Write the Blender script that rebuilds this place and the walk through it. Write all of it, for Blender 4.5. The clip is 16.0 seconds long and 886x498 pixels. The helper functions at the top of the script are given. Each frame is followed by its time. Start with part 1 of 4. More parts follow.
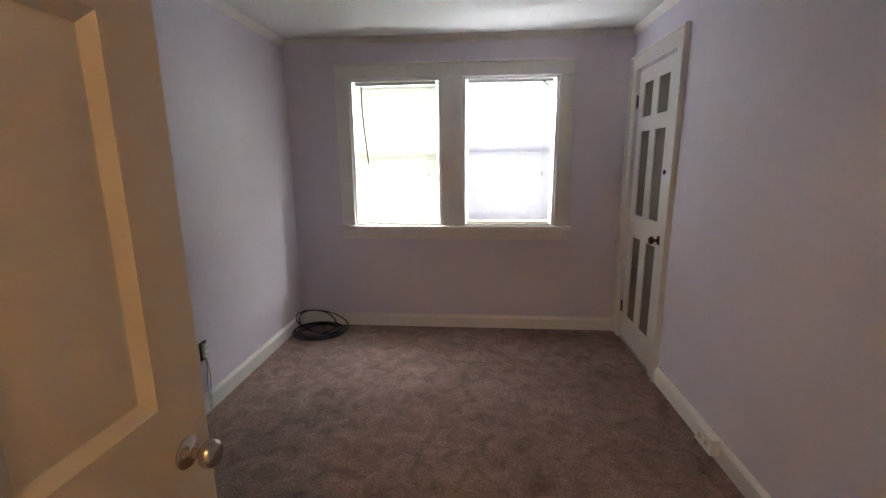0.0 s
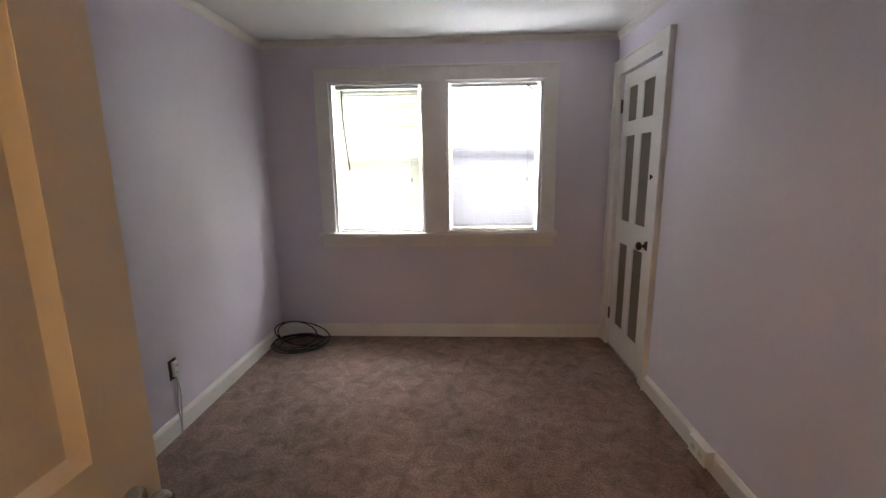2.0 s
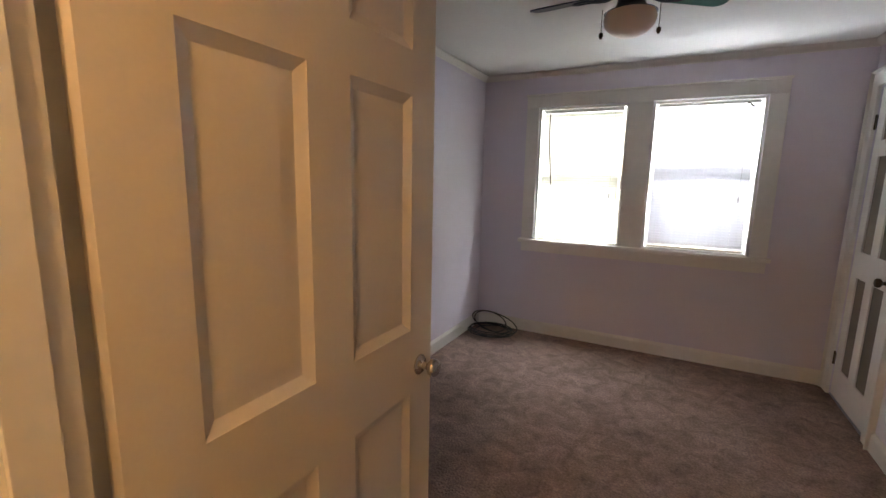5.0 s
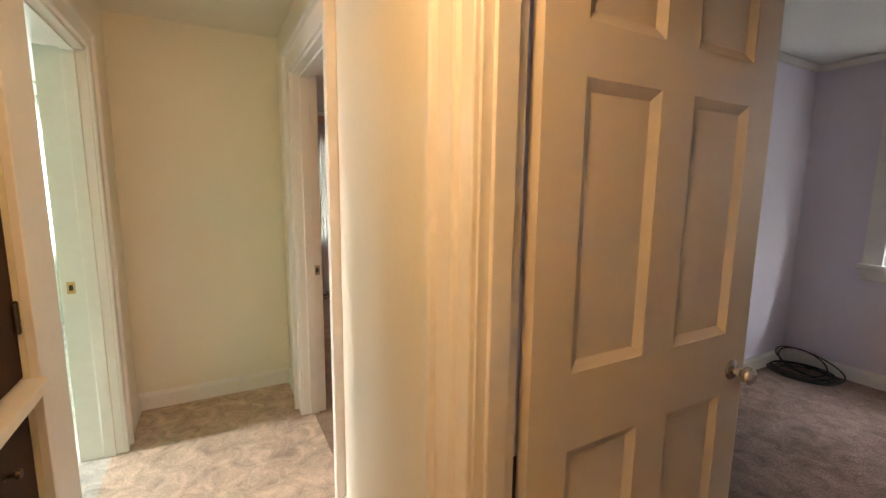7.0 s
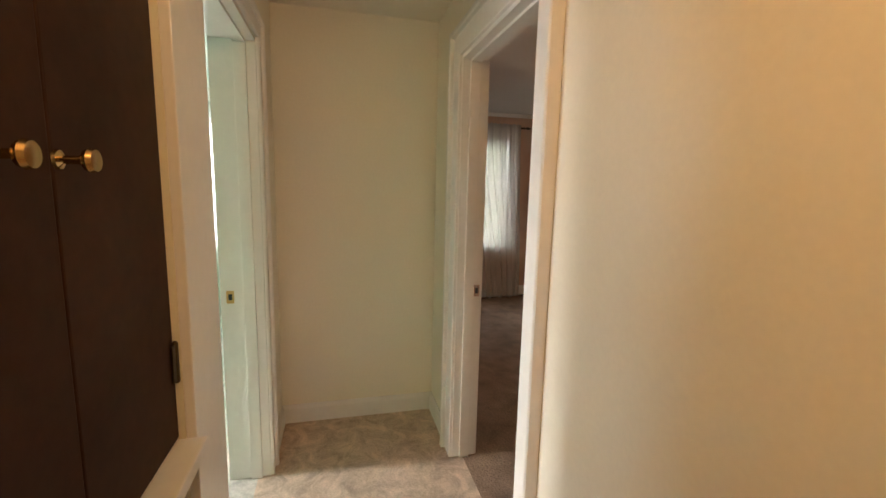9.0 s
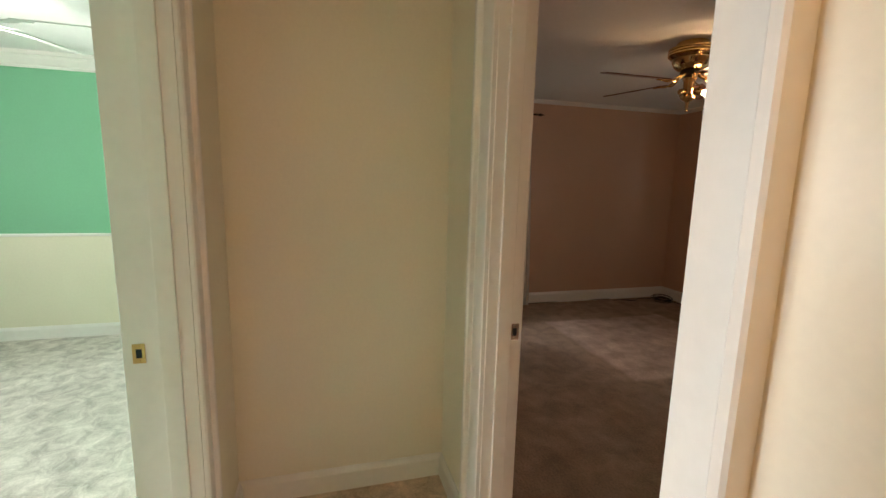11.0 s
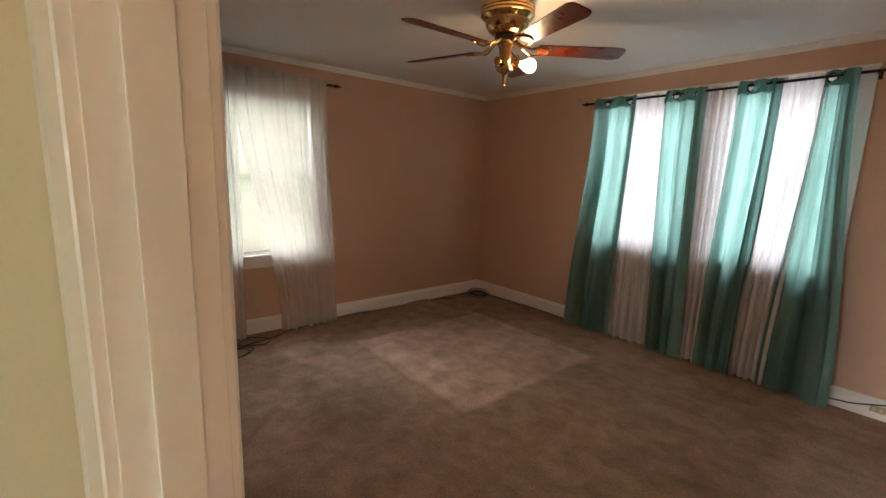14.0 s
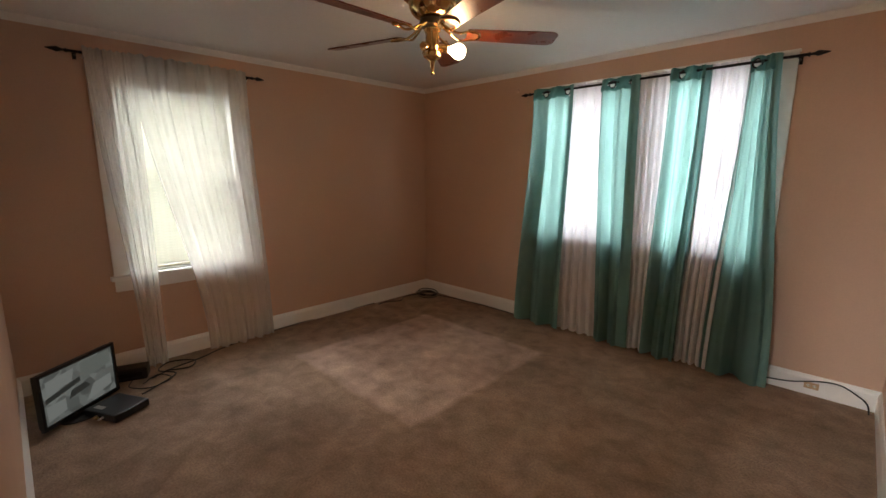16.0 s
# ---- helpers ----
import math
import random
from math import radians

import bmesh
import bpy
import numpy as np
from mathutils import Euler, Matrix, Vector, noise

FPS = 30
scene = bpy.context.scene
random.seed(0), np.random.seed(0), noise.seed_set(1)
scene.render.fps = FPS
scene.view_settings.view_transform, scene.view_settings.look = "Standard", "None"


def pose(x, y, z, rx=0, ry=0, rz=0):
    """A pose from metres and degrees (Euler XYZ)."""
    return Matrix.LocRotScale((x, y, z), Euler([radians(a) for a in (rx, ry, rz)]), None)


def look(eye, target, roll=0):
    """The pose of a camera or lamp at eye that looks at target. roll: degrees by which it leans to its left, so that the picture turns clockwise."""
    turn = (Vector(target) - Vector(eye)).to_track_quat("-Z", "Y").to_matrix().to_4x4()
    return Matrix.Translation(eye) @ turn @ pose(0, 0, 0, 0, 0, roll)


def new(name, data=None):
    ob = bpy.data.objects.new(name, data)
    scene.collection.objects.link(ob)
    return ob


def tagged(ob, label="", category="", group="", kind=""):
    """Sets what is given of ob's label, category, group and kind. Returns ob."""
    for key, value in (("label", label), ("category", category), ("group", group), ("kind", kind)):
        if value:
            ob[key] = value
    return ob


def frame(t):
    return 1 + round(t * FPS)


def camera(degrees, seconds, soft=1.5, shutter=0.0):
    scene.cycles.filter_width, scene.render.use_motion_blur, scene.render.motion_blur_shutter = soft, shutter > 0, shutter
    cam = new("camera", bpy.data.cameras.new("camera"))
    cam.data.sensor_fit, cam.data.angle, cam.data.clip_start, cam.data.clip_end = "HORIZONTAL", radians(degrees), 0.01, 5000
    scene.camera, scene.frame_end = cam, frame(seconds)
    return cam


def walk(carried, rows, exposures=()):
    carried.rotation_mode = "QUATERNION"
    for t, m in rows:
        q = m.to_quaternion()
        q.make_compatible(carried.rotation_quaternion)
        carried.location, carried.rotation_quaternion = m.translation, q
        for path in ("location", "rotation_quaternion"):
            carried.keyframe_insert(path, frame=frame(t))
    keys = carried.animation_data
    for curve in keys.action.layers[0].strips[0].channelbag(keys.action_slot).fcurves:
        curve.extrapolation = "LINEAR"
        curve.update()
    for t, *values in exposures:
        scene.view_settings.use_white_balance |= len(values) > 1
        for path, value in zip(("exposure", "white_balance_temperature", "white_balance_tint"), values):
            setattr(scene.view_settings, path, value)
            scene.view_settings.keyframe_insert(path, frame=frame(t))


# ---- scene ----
cam = camera(92.1, 16.0)
PATH = [
    (0, (-0.104, 0.004, 1.406), (-0.268, 1.957, 1.005), -0.5),
    (0.5, (-0.099, 0.044, 1.405), (-0.189, 2.002, 1.006), -0.7),
    (1, (-0.108, 0.081, 1.399), (-0.187, 2.034, 0.973), -1.1),
    (1.5, (-0.118, 0.097, 1.399), (-0.194, 2.055, 1.0), -0.9),
    (2, (-0.112, 0.095, 1.407), (-0.202, 2.057, 1.029), -0.7),
    (2.5, (-0.114, 0.061, 1.403), (-0.222, 2.024, 1.038), -0.8),
    (3, (-0.104, -0.011, 1.41), (-0.292, 1.945, 1.043), -0.3),
    (5.5, (-0.002, -0.424, 1.411), (-1.182, 1.165, 1.124), 1.0),
    (6, (0.034, -0.507, 1.409), (-1.39, 0.871, 1.142), 0.5),
    (6.5, (0.037, -0.58, 1.406), (-1.553, 0.597, 1.114), -0.1),
    (7, (0.003, -0.642, 1.397), (-1.739, 0.299, 1.116), 0.6),
    (7.5, (-0.1, -0.695, 1.392), (-1.943, 0.032, 1.114), 1.5),
    (8, (-0.245, -0.735, 1.407), (-2.138, -0.134, 1.176), 1.1),
    (8.5, (-0.398, -0.792, 1.419), (-2.313, -0.274, 1.161), 1.0),
    (10.8, (-1.195, -0.75, 1.418), (-3.118, -0.298, 1.101), 1.8),
    (11, (-1.26, -0.735, 1.413), (-3.165, -0.21, 1.104), 1.4),
    (11.5, (-1.409, -0.623, 1.42), (-3.288, -0.025, 1.092), 0.9),
    (12, (-1.602, -0.525, 1.419), (-3.459, 0.163, 1.143), 0.2),
    (12.5, (-1.702, -0.449, 1.42), (-3.496, 0.373, 1.096), 2.4),
    (13, (-1.819, -0.371, 1.422), (-3.521, 0.633, 1.111), 1.2),
    (13.5, (-1.908, -0.304, 1.423), (-3.522, 0.835, 1.111), 0.7),
    (14, (-1.987, -0.213, 1.428), (-3.504, 1.044, 1.086), 1.9),
    (14.5, (-2.028, -0.134, 1.44), (-3.466, 1.22, 1.121), -0.4),
    (15, (-2.041, -0.06, 1.439), (-3.433, 1.336, 1.1), -1.1),
    (15.5, (-2.05, -0.024, 1.436), (-3.43, 1.38, 1.083), -0.2),
    (16, (-2.054, -0.008, 1.429), (-3.429, 1.401, 1.074), 0.0),
]
EXPOSURES = [(0.0, 0.64), (3.0, 0.64), (5.5, 0.72), (6.5, 0.76), (7.2, 0.66), (8.0, 0.4), (8.5, 0.28), (10.8, 0.22), (12.0, 0.22), (13.0, 0.44), (14.0, 0.72), (14.5, 0.74), (16.0, 0.72)]
walk(cam, [(t, look(eye, target, roll)) for t, eye, target, roll in PATH], EXPOSURES)

# ---- plan (metres) ----
CEIL = 2.35
LX0, LX1, LY0, LY1 = -1.660, 1.048, -0.07, 3.51        # lavender room
BX0, BX1, BY0, BY1 = -5.78, -1.822, -0.095, 3.514        # peach bedroom
HX0, HX1, HY0, HY1 = -3.10, 1.30, -1.12, -0.21         # hall
GX0, GX1, GY0, GY1 = -5.55, -1.30, -4.55, -1.30        # green room
DA0, DA1 = -0.653, 0.167                               # lavender doorway
DB0, DB1 = -2.570, -1.765                              # bedroom doorway
DG0, DG1 = -2.615, -1.775                              # green doorway
DOOR_H = 2.03

# ---- world, sun, lamps ----
world = bpy.data.worlds.new("sky")
scene.world = world
world.use_nodes = True
wn = world.node_tree.nodes
sky = wn.new("ShaderNodeTexSky")
sky.sky_type = "NISHITA"
sky.sun_disc = False
sky.sun_elevation = radians(42)
sky.sun_rotation = radians(250)
world.node_tree.links.new(sky.outputs[0], wn["Background"].inputs[0])
wn["Background"].inputs[1].default_value = 0.12
sun = new("sun", bpy.data.lights.new("sun", "SUN"))
sun.data.energy, sun.data.angle, sun.data.color = 1.0, radians(12), (1, 0.96, 0.9)
sun.matrix_world = look((-20, -7, 19), (0, 0, 0))


def sky_lamp(eye, target, w, h, watts, color=(0.93, 0.97, 1.0), spread=180):
    """Daylight just outside a window."""
    ob = new("window_daylight", bpy.data.lights.new("window_daylight", "AREA"))
    ob.data.shape, ob.data.size, ob.data.size_y = "RECTANGLE", w, h
    ob.data.energy, ob.data.color = watts, color
    ob.data.spread = radians(spread)
    ob.matrix_world = look(eye, target)
    return ob


def bulb_lamp(p, watts, color, r=0.04):
    ob = new("bulb_light", bpy.data.lights.new("bulb_light", "POINT"))
    ob.data.energy, ob.data.color, ob.data.shadow_soft_size = watts, color, r
    ob.location = p
    return ob


DAY_L, DAY_B, DAY_S, DAY_G, DAY_H = (145, 114), 29, 27, 31, (36, 50)
for cx, watts in zip((-0.77, 0.137), DAY_L):
    sky_lamp((cx, LY1 + 0.60, 1.58), (cx, LY1 - 1.0, 1.31), 0.80, 1.25, watts)
sky_lamp((BX0 - 0.32, 0.98, 1.40), (0, 0.96, 1.2), 0.85, 1.45, DAY_B)
for cx in (-3.78, -2.90):
    sky_lamp((cx, BY1 + 0.32, 1.45), (cx, 0, 1.2), 0.90, 1.40, DAY_S)
sky_lamp((GX0 - 0.32, -2.05, 1.45), (0, -2.3, 1.0), 0.95, 1.45, DAY_G)
sky_lamp((-4.1, GY0 - 0.34, 1.5), (-2.15, -0.4, 1.1), 1.1, 1.4, DAY_H[0], (1.0, 0.98, 0.95), 150)
sky_lamp((-2.95, GY0 - 0.34, 1.9), (-2.26, -0.85, 0.0), 1.0, 1.2, DAY_H[1], (1.0, 0.98, 0.95), 60)
WARM = (1.0, 0.55, 0.23)
bulb_lamp((-0.36, -0.72, 2.15), 11.0, WARM, 0.06)
bulb_lamp((-3.602, 1.645, 2.02), 7, (1.0, 0.58, 0.28), 0.045)
bulb_lamp((-3.99, -2.40, 2.0), 16, (1.0, 0.92, 0.78), 0.06)


# ---- materials ----
def mat(name, col, rough=0.5, metal=0.0, var=0.12, big=1.5, fine=60.0, bump=0.05, dist=0.002, spec=0.5, tint=None):
    """Paint, metal or cloth with broad stains and fine grain."""
    m = bpy.data.materials.new(name)
    m.use_nodes = True
    nt = m.node_tree
    b = nt.nodes["Principled BSDF"]
    tc = nt.nodes.new("ShaderNodeTexCoord")
    n1, n2 = nt.nodes.new("ShaderNodeTexNoise"), nt.nodes.new("ShaderNodeTexNoise")
    n1.inputs["Scale"].default_value, n2.inputs["Scale"].default_value = big, fine
    n1.inputs["Detail"].default_value = 4
    n2.inputs["Detail"].default_value = 3
    for n in (n1, n2):
        nt.links.new(tc.outputs["Object"], n.inputs["Vector"])
    ramp = nt.nodes.new("ShaderNodeMapRange")
    ramp.inputs[1].default_value, ramp.inputs[2].default_value = 0.3, 0.7
    nt.links.new(n1.outputs[0], ramp.inputs[0])
    mix = nt.nodes.new("ShaderNodeMix")
    mix.data_type = "RGBA"
    dark = tint or tuple(c * (1 - var) for c in col)
    mix.inputs[6].default_value, mix.inputs[7].default_value = (*col, 1), (*dark, 1)
    nt.links.new(ramp.outputs[0], mix.inputs[0])
    mix2 = nt.nodes.new("ShaderNodeMix")
    mix2.data_type, mix2.blend_type = "RGBA", "MULTIPLY"
    mix2.inputs[0].default_value = min(1, var * 1.2)
    nt.links.new(mix.outputs[2], mix2.inputs[6])
    r2 = nt.nodes.new("ShaderNodeMapRange")
    r2.inputs[1].default_value, r2.inputs[2].default_value, r2.inputs[3].default_value, r2.inputs[4].default_value = 0.3, 0.7, 0.55, 1.15
    nt.links.new(n2.outputs[0], r2.inputs[0])
    nt.links.new(r2.outputs[0], mix2.inputs[7])
    nt.links.new(mix2.outputs[2], b.inputs["Base Color"])
    rr = nt.nodes.new("ShaderNodeMapRange")
    rr.inputs[3].default_value, rr.inputs[4].default_value = max(0, rough - 0.06), min(1, rough + 0.08)
    nt.links.new(n1.outputs[0], rr.inputs[0])
    nt.links.new(rr.outputs[0], b.inputs["Roughness"])
    b.inputs["Metallic"].default_value = metal
    b.inputs["Specular IOR Level"].default_value = spec
    if bump:
        bp = nt.nodes.new("ShaderNodeBump")
        bp.inputs["Strength"].default_value, bp.inputs["Distance"].default_value = bump, dist
        nt.links.new(n2.outputs[0], bp.inputs["Height"])
        nt.links.new(bp.outputs[0], b.inputs["Normal"])
    return m


def cloth(name, col, through_share, clear=0.0, rough=0.9, weave=400.0):
    """Cloth or thin plastic that lets light through; clear: share of open weave."""
    m = mat(name, col, rough, 0, 0.10, 5.0, weave, 0.2, 0.0006, 0.2)
    nt = m.node_tree
    b, out = nt.nodes["Principled BSDF"], nt.nodes["Material Output"]
    tr = nt.nodes.new("ShaderNodeBsdfTranslucent")
    src = b.inputs["Base Color"].links[0].from_socket
    nt.links.new(src, tr.inputs["Color"])
    mx = nt.nodes.new("ShaderNodeMixShader")
    mx.inputs[0].default_value = through_share
    nt.links.new(b.outputs[0], mx.inputs[1])
    nt.links.new(tr.outputs[0], mx.inputs[2])
    last = mx.outputs[0]
    if clear:
        tp = nt.nodes.new("ShaderNodeBsdfTransparent")
        m2 = nt.nodes.new("ShaderNodeMixShader")
        m2.inputs[0].default_value = clear
        nt.links.new(last, m2.inputs[1])
        nt.links.new(tp.outputs[0], m2.inputs[2])
        last = m2.outputs[0]
    nt.links.new(last, out.inputs["Surface"])
    return m


def glow(name, col, strength):
    m = bpy.data.materials.new(name)
    m.use_nodes = True
    b = m.node_tree.nodes["Principled BSDF"]
    b.inputs["Base Color"].default_value = (*col, 1)
    b.inputs["Emission Color"].default_value = (*col, 1)
    b.inputs["Emission Strength"].default_value = strength
    b.inputs["Roughness"].default_value = 0.3
    return m


def carpet_mat(name, col, dark, patch=None, tuft=0.55, relief=1.0):
    """Cut pile: clumps, tufts and traffic wear; patch: x0, x1, y0, y1 of a cleaner rectangle where furniture stood."""
    m = mat(name, col, 0.97, 0, tuft, 1.7, 85.0, relief, 0.014, 0.1, dark)
    nt = m.node_tree
    b = nt.nodes["Principled BSDF"]
    tc = next(n for n in nt.nodes if n.type == "TEX_COORD")
    mid = nt.nodes.new("ShaderNodeTexNoise")
    mid.inputs["Scale"].default_value, mid.inputs["Detail"].default_value = (9.0 if not patch else 7.0), (9 if not patch else 6)
    mid.inputs["Roughness"].default_value, mid.inputs["Distortion"].default_value = (0.68, 0.8) if not patch else (0.58, 0.35)
    nt.links.new(tc.outputs["Object"], mid.inputs["Vector"])
    mr = nt.nodes.new("ShaderNodeMapRange")
    mr.inputs[1].default_value, mr.inputs[2].default_value, mr.inputs[3].default_value, mr.inputs[4].default_value = 0.3, 0.7, (0.58 if not patch else 0.72), (1.32 if not patch else 1.24)
    nt.links.new(mid.outputs[0], mr.inputs[0])
    mul = nt.nodes.new("ShaderNodeMix")
    mul.data_type, mul.blend_type = "RGBA", "MULTIPLY"
    mul.inputs[0].default_value = 1.0
    old = b.inputs["Base Color"].links[0].from_socket
    nt.links.new(old, mul.inputs[6])
    nt.links.new(mr.outputs[0], mul.inputs[7])
    last = mul.outputs[2]
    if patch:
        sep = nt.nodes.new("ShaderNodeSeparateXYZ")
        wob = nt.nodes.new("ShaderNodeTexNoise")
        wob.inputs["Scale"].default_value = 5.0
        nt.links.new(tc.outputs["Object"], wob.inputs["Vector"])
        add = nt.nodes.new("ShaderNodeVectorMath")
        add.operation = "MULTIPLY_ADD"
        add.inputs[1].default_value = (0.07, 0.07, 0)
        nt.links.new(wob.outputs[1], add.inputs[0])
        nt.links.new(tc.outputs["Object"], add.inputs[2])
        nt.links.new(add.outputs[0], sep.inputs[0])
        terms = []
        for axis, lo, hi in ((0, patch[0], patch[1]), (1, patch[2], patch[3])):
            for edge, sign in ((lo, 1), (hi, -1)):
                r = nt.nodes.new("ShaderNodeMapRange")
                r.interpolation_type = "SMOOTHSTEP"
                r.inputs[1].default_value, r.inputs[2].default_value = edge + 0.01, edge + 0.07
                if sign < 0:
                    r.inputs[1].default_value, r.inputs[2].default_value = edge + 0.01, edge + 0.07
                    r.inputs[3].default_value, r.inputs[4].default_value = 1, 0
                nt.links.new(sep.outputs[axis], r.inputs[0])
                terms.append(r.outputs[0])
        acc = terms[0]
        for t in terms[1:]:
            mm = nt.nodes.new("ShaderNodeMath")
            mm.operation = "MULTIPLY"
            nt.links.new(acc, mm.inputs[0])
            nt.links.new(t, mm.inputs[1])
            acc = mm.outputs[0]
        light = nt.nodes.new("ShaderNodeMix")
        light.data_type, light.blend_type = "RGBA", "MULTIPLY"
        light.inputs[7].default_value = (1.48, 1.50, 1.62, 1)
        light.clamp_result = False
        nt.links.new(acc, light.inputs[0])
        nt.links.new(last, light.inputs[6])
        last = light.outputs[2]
    nt.links.new(last, b.inputs["Base Color"])
    return m


M = {
    "lavender": mat("lavender_paint", (0.79, 0.75, 0.85), 0.55, var=0.05, fine=90, bump=0.06),
    "peach": mat("peach_paint", (0.61, 0.405, 0.295), 0.6, var=0.06, fine=90, bump=0.06),
    "hall": mat("hall_cream_paint", (0.88, 0.83, 0.70), 0.36, var=0.04, fine=70, bump=0.05),
    "green": mat("mint_green_paint", (0.20, 0.50, 0.31), 0.55, var=0.05),
    "cream": mat("pale_yellow_paint", (0.80, 0.77, 0.62), 0.5, var=0.05),
    "ceil": mat("ceiling_white", (0.84, 0.84, 0.83), 0.8, var=0.05, fine=45, bump=0.25, dist=0.004),
    "trim": mat("white_gloss_paint", (0.86, 0.84, 0.81), 0.32, var=0.05, big=3, fine=30, bump=0.04),
    "door": mat("door_cream_paint", (0.76, 0.68, 0.57), 0.36, var=0.04, big=3, fine=120, bump=0.04),
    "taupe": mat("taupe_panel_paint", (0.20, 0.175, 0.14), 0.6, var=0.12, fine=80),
    "dark_wood": mat("dark_stained_wood", (0.050, 0.020, 0.011), 0.55, var=0.35, big=4, fine=40, bump=0.1, spec=0.15),
    "nickel": mat("satin_nickel", (0.62, 0.58, 0.52), 0.22, 1.0, var=0.06, bump=0.0),
    "bronze": mat("aged_bronze", (0.10, 0.075, 0.05), 0.38, 1.0, var=0.2, bump=0.05),
    "brass": mat("polished_brass", (0.62, 0.43, 0.20), 0.16, 1.0, var=0.08, bump=0.0),
    "black": mat("black_plastic", (0.012, 0.012, 0.014), 0.38, var=0.2, bump=0.03),
    "iron": mat("black_iron", (0.018, 0.016, 0.016), 0.5, 0.6, var=0.2, bump=0.1),
    "cable": mat("black_cable", (0.010, 0.010, 0.012), 0.45, var=0.2, bump=0.0),
    "grey_cable": mat("grey_cable", (0.42, 0.41, 0.40), 0.5, var=0.1, bump=0.0),
    "ivory": mat("ivory_plastic", (0.72, 0.66, 0.52), 0.4, var=0.06, bump=0.0),
    "tan": mat("tan_plastic", (0.55, 0.36, 0.20), 0.45, var=0.08, bump=0.0),
    "white_plastic": mat("white_plastic", (0.82, 0.82, 0.80), 0.4, var=0.04, bump=0.0),
    "blade": mat("cherry_blade_wood", (0.14, 0.028, 0.012), 0.28, var=0.4, big=9, fine=50, bump=0.04),
    "blade_white": mat("white_blade", (0.8, 0.8, 0.78), 0.4, var=0.04),
    "blade_teal": mat("teal_blade", (0.03, 0.17, 0.14), 0.4, var=0.1),
    "blade_pink": mat("pink_blade", (0.62, 0.20, 0.20), 0.4, var=0.1),
    "blade_blue": mat("navy_blade", (0.02, 0.03, 0.07), 0.4, var=0.1),
    "slat": cloth("white_vinyl_slat", (0.88, 0.88, 0.78), 0.012, 0.0, 0.45, 60),
    "slat_dense": cloth("grey_white_vinyl_slat", (0.84, 0.84, 0.88), 0.008, 0.0, 0.45, 60),
    "teal": cloth("teal_curtain_cloth", (0.245, 0.415, 0.38), 0.64, 0.0, 0.85, 500),
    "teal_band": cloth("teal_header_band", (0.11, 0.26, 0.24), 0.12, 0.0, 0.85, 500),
    # teal cloth for the side folds, their shade put into a darker colour
    "teal_fold_shade": cloth("teal_curtain_return_shaded", (0.17, 0.32, 0.30), 0.10, 0.0, 0.85, 500),
    "voile": cloth("white_voile_cloth", (0.80, 0.78, 0.80), 0.17, 0.0, 0.9, 500),
    "sheer": cloth("white_sheer_cloth", (0.93, 0.92, 0.88), 0.46, 0.52, 0.9, 500),
    "carpet_l": carpet_mat("brown_carpet", (0.38, 0.268, 0.228), (0.265, 0.186, 0.155), None, 0.62),
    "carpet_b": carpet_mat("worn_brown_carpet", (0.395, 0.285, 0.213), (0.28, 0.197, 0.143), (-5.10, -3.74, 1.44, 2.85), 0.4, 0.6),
    "carpet_h": carpet_mat("tan_hall_carpet", (0.66, 0.53, 0.42), (0.58, 0.455, 0.355), None, 0.25, 0.2),
    "carpet_g": carpet_mat("grey_carpet", (0.62, 0.595, 0.55), (0.53, 0.505, 0.46), None, 0.2, 0.12),
    "outside": mat("outer_siding", (0.6, 0.6, 0.58), 0.7, var=0.1),
    "grass": mat("lawn", (0.06, 0.09, 0.03), 0.9, var=0.4, big=0.3, fine=8, bump=0.3),
    "brass_satin": mat("satin_brass", (0.70, 0.44, 0.18), 0.45, 0.8, var=0.1, bump=0.0),
    "opal": glow("opal_globe_unlit", (0.80, 0.70, 0.64), 0.0),
    "bulb": glow("lit_bulb", (1.0, 0.80, 0.52), 14.0),
    "bulb_cool": glow("lit_bulb_cool", (1.0, 0.93, 0.80), 12.0),
}
glass = bpy.data.materials.new("window_glass")
glass.use_nodes = True
gb = glass.node_tree.nodes["Principled BSDF"]
gb.inputs["Transmission Weight"].default_value, gb.inputs["Roughness"].default_value, gb.inputs["IOR"].default_value = 1.0, 0.0, 1.45


# ---- mesh helpers ----
def bm_new():
    return bmesh.new()


def box(bm, x0, x1, y0, y1, z0, z1, bevel=0.0, mi=0):
    vs = [bm.verts.new(p) for p in ((x0, y0, z0), (x1, y0, z0), (x1, y1, z0), (x0, y1, z0), (x0, y0, z1), (x1, y0, z1), (x1, y1, z1), (x0, y1, z1))]
    fs = [bm.faces.new([vs[i] for i in q]) for q in ((3, 2, 1, 0), (4, 5, 6, 7), (0, 1, 5, 4), (1, 2, 6, 5), (2, 3, 7, 6), (3, 0, 4, 7))]
    for f in fs:
        f.material_index = mi
    if bevel:
        es = list({e for f in fs for e in f.edges})
        bmesh.ops.bevel(bm, geom=es, offset=bevel, segments=2, affect="EDGES", profile=0.6)
    return vs


